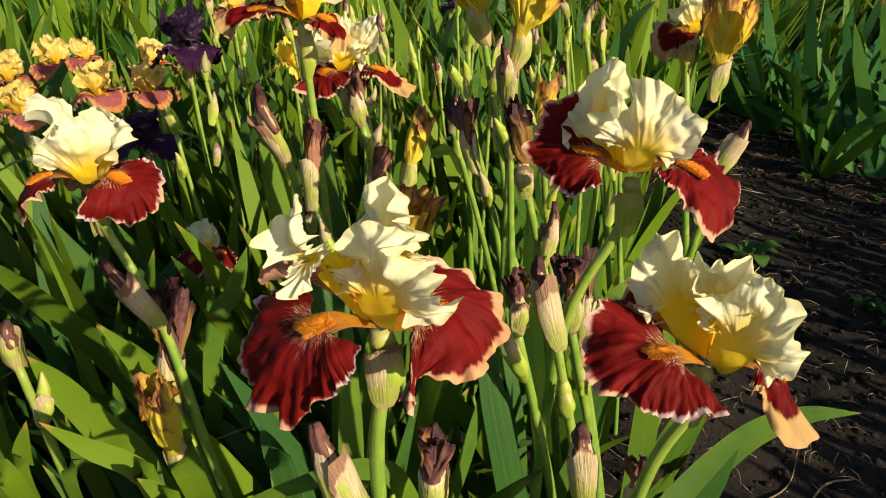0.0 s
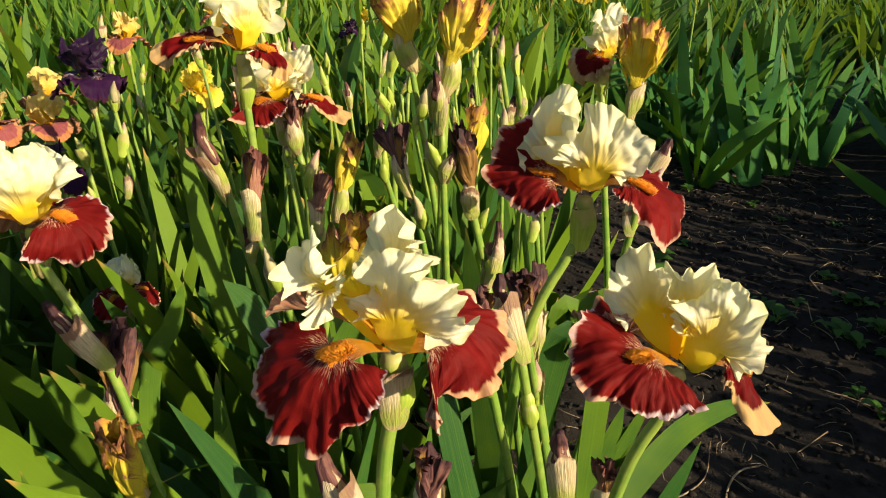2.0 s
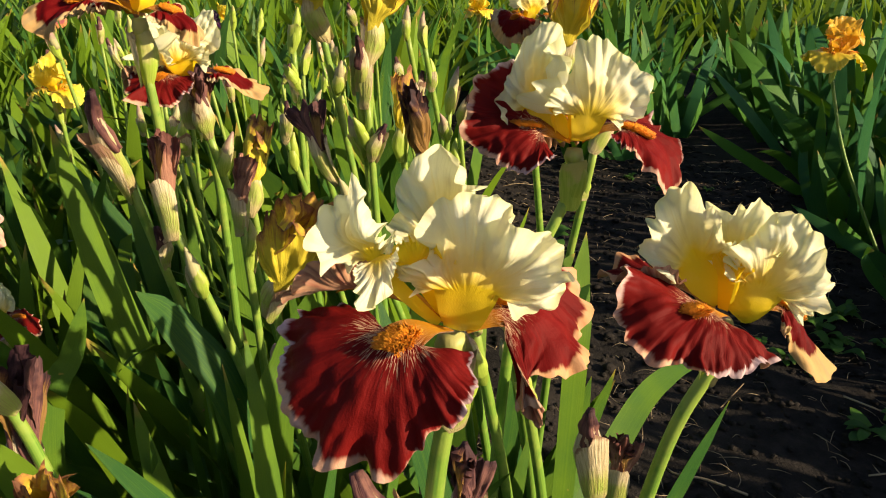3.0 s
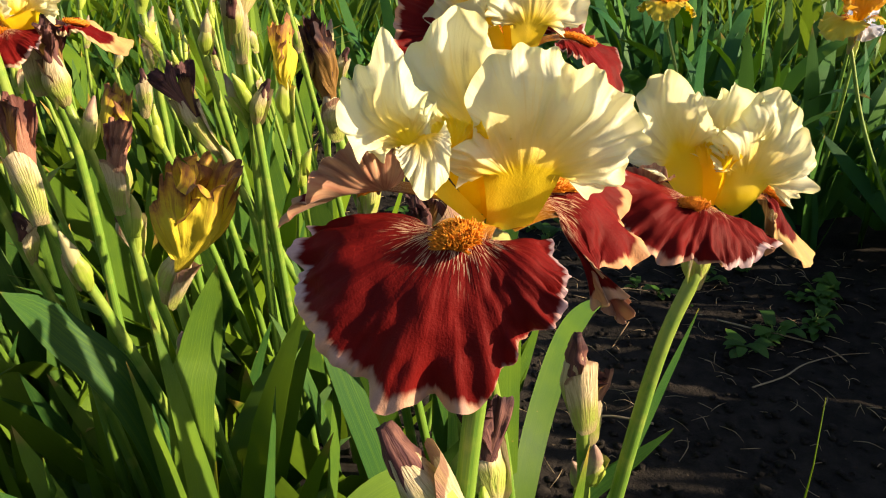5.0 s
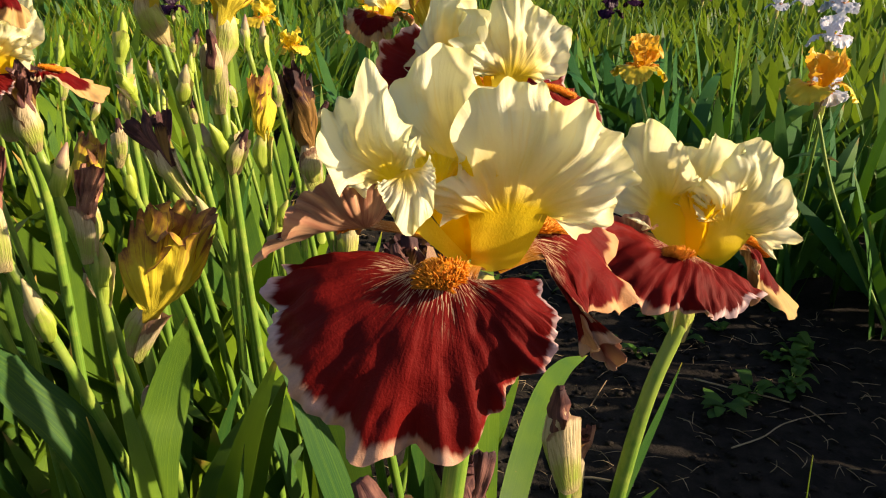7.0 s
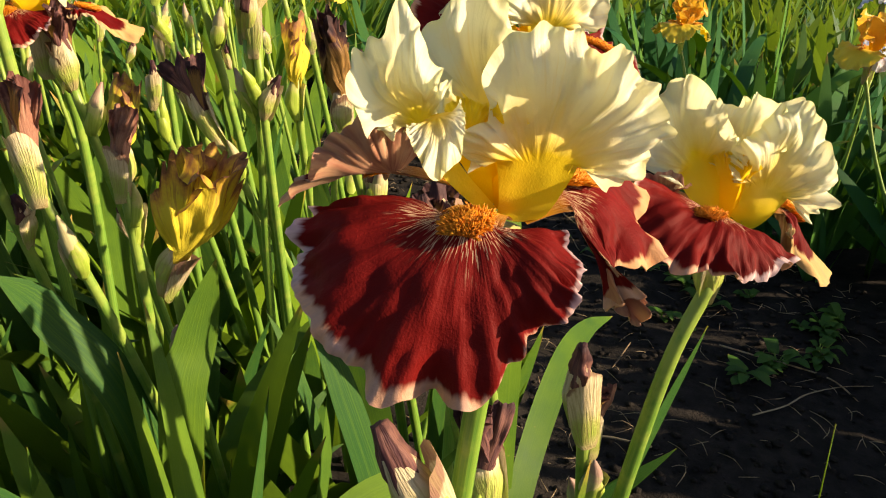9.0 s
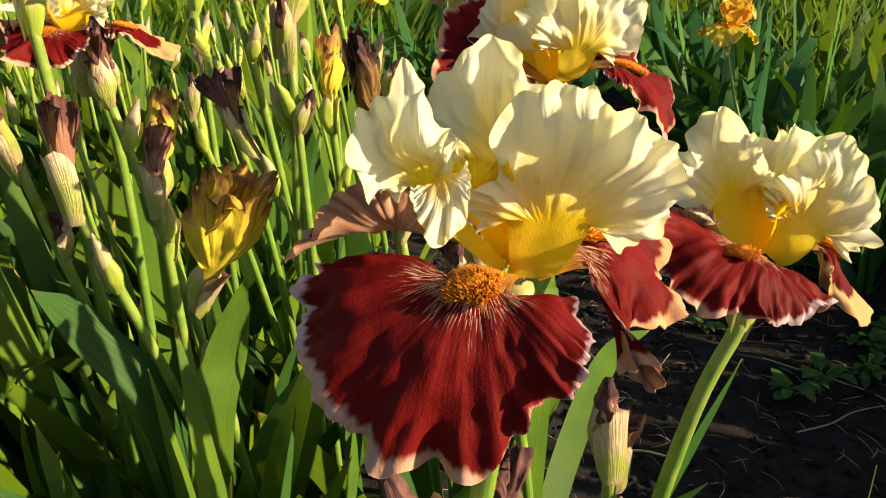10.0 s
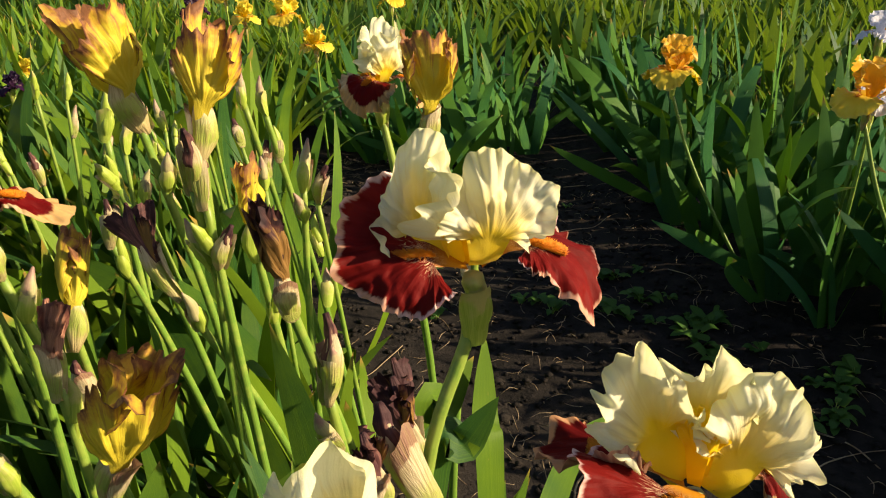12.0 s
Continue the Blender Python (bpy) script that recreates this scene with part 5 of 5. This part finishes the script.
leaf_group((-0.255, 0.633, G0), [
    ([(-0.264, 0.731, 0.140), (-0.308, 0.697, 0.363), (-0.352, 0.663, 0.522), (-0.385, 0.612, 0.632), (-0.413, 0.568, 0.713)], 0.042, (-0.2, -0.9, 0.55)),
    ([(-0.279, 0.658, 0.140), (-0.329, 0.635, 0.434), (-0.380, 0.611, 0.521), (-0.401, 0.596, 0.586)], 0.042, (-0.3, -0.9, 0.6)),
], "broad arching iris leaves at the front of the bed")
leaf_group((-0.304, 0.583, G0), [
    ([(-0.248, 0.604, 0.140), (-0.264, 0.585, 0.525), (-0.280, 0.567, 0.592), (-0.293, 0.538, 0.653)], 0.034, (0.2, -0.9, 0.6)),
    ([(-0.302, 0.703, 0.140), (-0.270, 0.718, 0.50), (-0.240, 0.734, 0.58), (-0.222, 0.740, 0.63)], 0.024, (0.70, -1.02, 0.50)),
], "broad green iris leaves beside a leaning flower stalk")
leaf_group((0.152, 0.608, G0), [
    ([(0.190, 0.570, 0.140), (0.200, 0.593, 0.559), (0.210, 0.616, 0.621), (0.221, 0.631, 0.685)], 0.028, (0.05, -0.87, 0.64)),
    ([(0.139, 0.633, 0.140), (0.163, 0.635, 0.593), (0.187, 0.637, 0.628), (0.218, 0.642, 0.659)], 0.030, (0.07, -0.87, 0.66)),
    ([(0.127, 0.622, 0.140), (0.154, 0.611, 0.579), (0.181, 0.600, 0.615), (0.205, 0.589, 0.654)], 0.034, (0.06, -0.83, 0.70)),
], "short green iris leaves at the edge of the bare soil")
leaf_group((-0.075, 0.664, G0), [
    ([(-0.098, 0.646, 0.140), (-0.075, 0.660, 0.494), (-0.052, 0.675, 0.575), (-0.030, 0.673, 0.642)], 0.040, (0.29, -1.01, 0.59)),
    ([(-0.051, 0.682, 0.140), (-0.099, 0.700, 0.490), (-0.146, 0.718, 0.597), (-0.176, 0.710, 0.645)], 0.038, (0.49, -1.03, 0.57)),
], "tall lit iris leaves with shadows across them")

def sword(points, width):
    """A leaf from the soil up through the points to its tip."""
    x, y, z = points[0]
    return ([(x + (x - points[-1][0]) * 0.5, y + 0.09, 0.14)] + points, width, (-0.1, -0.85, 0.55))


leaf_group((-0.15, 0.47, G0), [
    sword([(-0.189, 0.393, 0.591), (-0.206, 0.401, 0.624), (-0.233, 0.393, 0.651), (-0.255, 0.385, 0.678)], 0.018),
    sword([(-0.159, 0.359, 0.600), (-0.170, 0.361, 0.640), (-0.187, 0.364, 0.653)], 0.016),
    sword([(-0.109, 0.430, 0.564), (-0.123, 0.445, 0.599), (-0.134, 0.450, 0.625)], 0.020),
], "lit green iris leaves with dry tips fronting the bed")
leaf_group((-0.25, 0.50, G0), [
    sword([(-0.290, 0.405, 0.577), (-0.296, 0.413, 0.615), (-0.291, 0.422, 0.647)], 0.021),
    sword([(-0.270, 0.379, 0.600), (-0.292, 0.381, 0.636), (-0.304, 0.383, 0.668)], 0.019),
    sword([(-0.263, 0.415, 0.567), (-0.267, 0.431, 0.602), (-0.275, 0.441, 0.637)], 0.012),
], "short upright green iris leaves over dark soil")
leaf_group((-0.2, 0.56, G0), [
    sword([(-0.189, 0.457, 0.534), (-0.212, 0.477, 0.583), (-0.237, 0.495, 0.639), (-0.267, 0.494, 0.685)], 0.027),
    sword([(-0.250, 0.510, 0.499), (-0.299, 0.520, 0.558), (-0.329, 0.522, 0.603), (-0.346, 0.518, 0.634)], 0.032),
], "broad shaded iris leaves at the front of the bed")
leaf_group((0.01, 0.44, G0), [([(0.01, 0.43, 0.14), (0.0, 0.40, 0.50), (-0.02, 0.378, 0.635), (-0.046, 0.369, 0.661), (-0.085, 0.357, 0.657), (-0.135, 0.342, 0.645)], 0.015, (0, -0.5, 0.9))], "green iris leaf bent level across the stalks")


# ---- on the soil ----
def weed(x, y, seed, size):
    r = random.Random(seed)
    z = height(x, y)
    ob = thing("weed", (x, y, z), "small low green weed growing on the bare soil", "weed", "weeds on the soil")
    for k in range(r.randint(6, 10)):
        a = r.uniform(0, 6.28)
        L = size * r.uniform(0.6, 1.2)
        d = Vector((math.cos(a), math.sin(a), 0))
        o = d * size * r.uniform(0, 0.5) + Vector((0, 0, r.uniform(0.2, 0.9) * size * 0.6))
        g = Geo()
        g.add(*leaf_along([o, o + d * L * 0.5 + Vector((0, 0, L * r.uniform(0.1, 0.4))), o + d * L + Vector((0, 0, L * r.uniform(-0.1, 0.3)))], L * r.uniform(0.45, 0.7), (0, 0, 1), 8))
        part("leaf", g.mesh("leaf", WEED), ob)
        part("stem", tube_mesh("stem", curve([Vector((0, 0, -0.004)), o * 0.6, o], 6), [0.0012, 0.0008], STEM, 5), ob)


wr = random.Random(77)
weed(0.77, 1.72, 1, 0.055)
for k in range(34):
    weed(wr.uniform(0.95, 1.28), wr.uniform(0.75, 1.55), 10 + k, wr.uniform(0.02, 0.045))
for k in range(16):
    y = wr.uniform(0.7, 2.6)
    weed(wr.uniform(bed_edge(y) + 0.05, far_edge(y) - 0.05), y, 60 + k, wr.uniform(0.014, 0.03))
for k in range(12):
    weed(wr.uniform(0.45, 0.8), wr.uniform(2.0, 2.7), 90 + k, wr.uniform(0.03, 0.06))


def twig(points, radius, label):
    base = Vector((points[0][0], points[0][1], height(*points[0])))
    line = curve([Vector((x, y, height(x, y) + 0.004 + 0.012 * math.sin(3 * i))) - base for i, (x, y) in enumerate(points)], 26)
    ob = thing("dry_twig", base, label, "twig", "dry stems on the soil")
    part("stem", tube_mesh("stem", line, [radius, radius * 0.9, radius * 0.5], DRY, 6, 0.1, 3), ob)
    return ob


twig([(0.64, 0.76), (0.60, 0.81), (0.564, 0.859), (0.62, 0.93), (0.72, 0.955), (0.83, 1.0)], 0.0022, "pale dry curved stem lying on the soil")
twig([(0.45, 0.86), (0.50, 0.88), (0.56, 0.93), (0.60, 1.0)], 0.0016, "thin dry root lying on the soil")
for k in range(16):
    y = wr.uniform(0.6, 2.6)
    x = wr.uniform(bed_edge(y) + 0.08, far_edge(y) - 0.08)
    a = wr.uniform(0, 6.28)
    pts = [(x, y)]
    for j in range(4):
        a += wr.uniform(-0.6, 0.6)
        pts.append((pts[-1][0] + 0.07 * math.cos(a), pts[-1][1] + 0.07 * math.sin(a)))
    twig(pts, wr.uniform(0.0009, 0.002), "thin dry stem lying on the soil")


def soil_bits(name, label, mat, count, make, seed):
    r = random.Random(seed)
    g = Geo()
    for k in range(count):
        y = r.uniform(0.35, 3.0)
        x = r.uniform(bed_edge(y) - 0.15, min(far_edge(y), 1.7) + 0.1)
        make(g, r, x, y)
    tagged(new(name, g.mesh(name, mat)), label, "soil", kind="stuff")


def clod(g, r, x, y):
    s = r.uniform(0.002, 0.009) * (1.6 if r.random() < 0.06 else 1)
    z = height(x, y) + s * 0.25
    pts = [(1, 0, 0), (0, 1, 0), (-1, 0, 0), (0, -1, 0), (0.7, 0.7, 0.6), (-0.7, 0.7, 0.6), (-0.7, -0.7, 0.6), (0.7, -0.7, 0.6), (0, 0, 1), (0, 0, -0.6)]
    v = [(x + s * a * r.uniform(0.7, 1.3), y + s * b * r.uniform(0.7, 1.3), z + s * 0.7 * c * r.uniform(0.7, 1.2)) for a, b, c in pts]
    f = [(0, 4, 7), (0, 1, 4), (1, 5, 4), (1, 2, 5), (2, 6, 5), (2, 3, 6), (3, 7, 6), (3, 0, 7), (4, 5, 8), (5, 6, 8), (6, 7, 8), (7, 4, 8), (1, 0, 9), (2, 1, 9), (3, 2, 9), (0, 3, 9)]
    g.add(v, f, [(r.random(), r.random())] * 10)


def straw(g, r, x, y):
    a = r.uniform(0, 6.28)
    L = r.uniform(0.01, 0.06)
    z = height(x, y) + 0.003
    b = a + r.uniform(-0.7, 0.7)
    p = [(x, y, z), (x + L * 0.5 * math.cos(a), y + L * 0.5 * math.sin(a), z + r.uniform(0, 0.01)), (x + L * 0.5 * (math.cos(a) + math.cos(b)), y + L * 0.5 * (math.sin(a) + math.sin(b)), z + r.uniform(0, 0.006))]
    g.add(*tube(curve(p, 5), [0.0004, 0.0007, 0.0003], 4))


soil_bits("soil_clods", "crumbs and small clods of dark soil", SOIL, 4200, clod, 3)
soil_bits("straw_bits", "scattered bits of dry straw and roots on the soil", DRY, 1300, straw, 4)
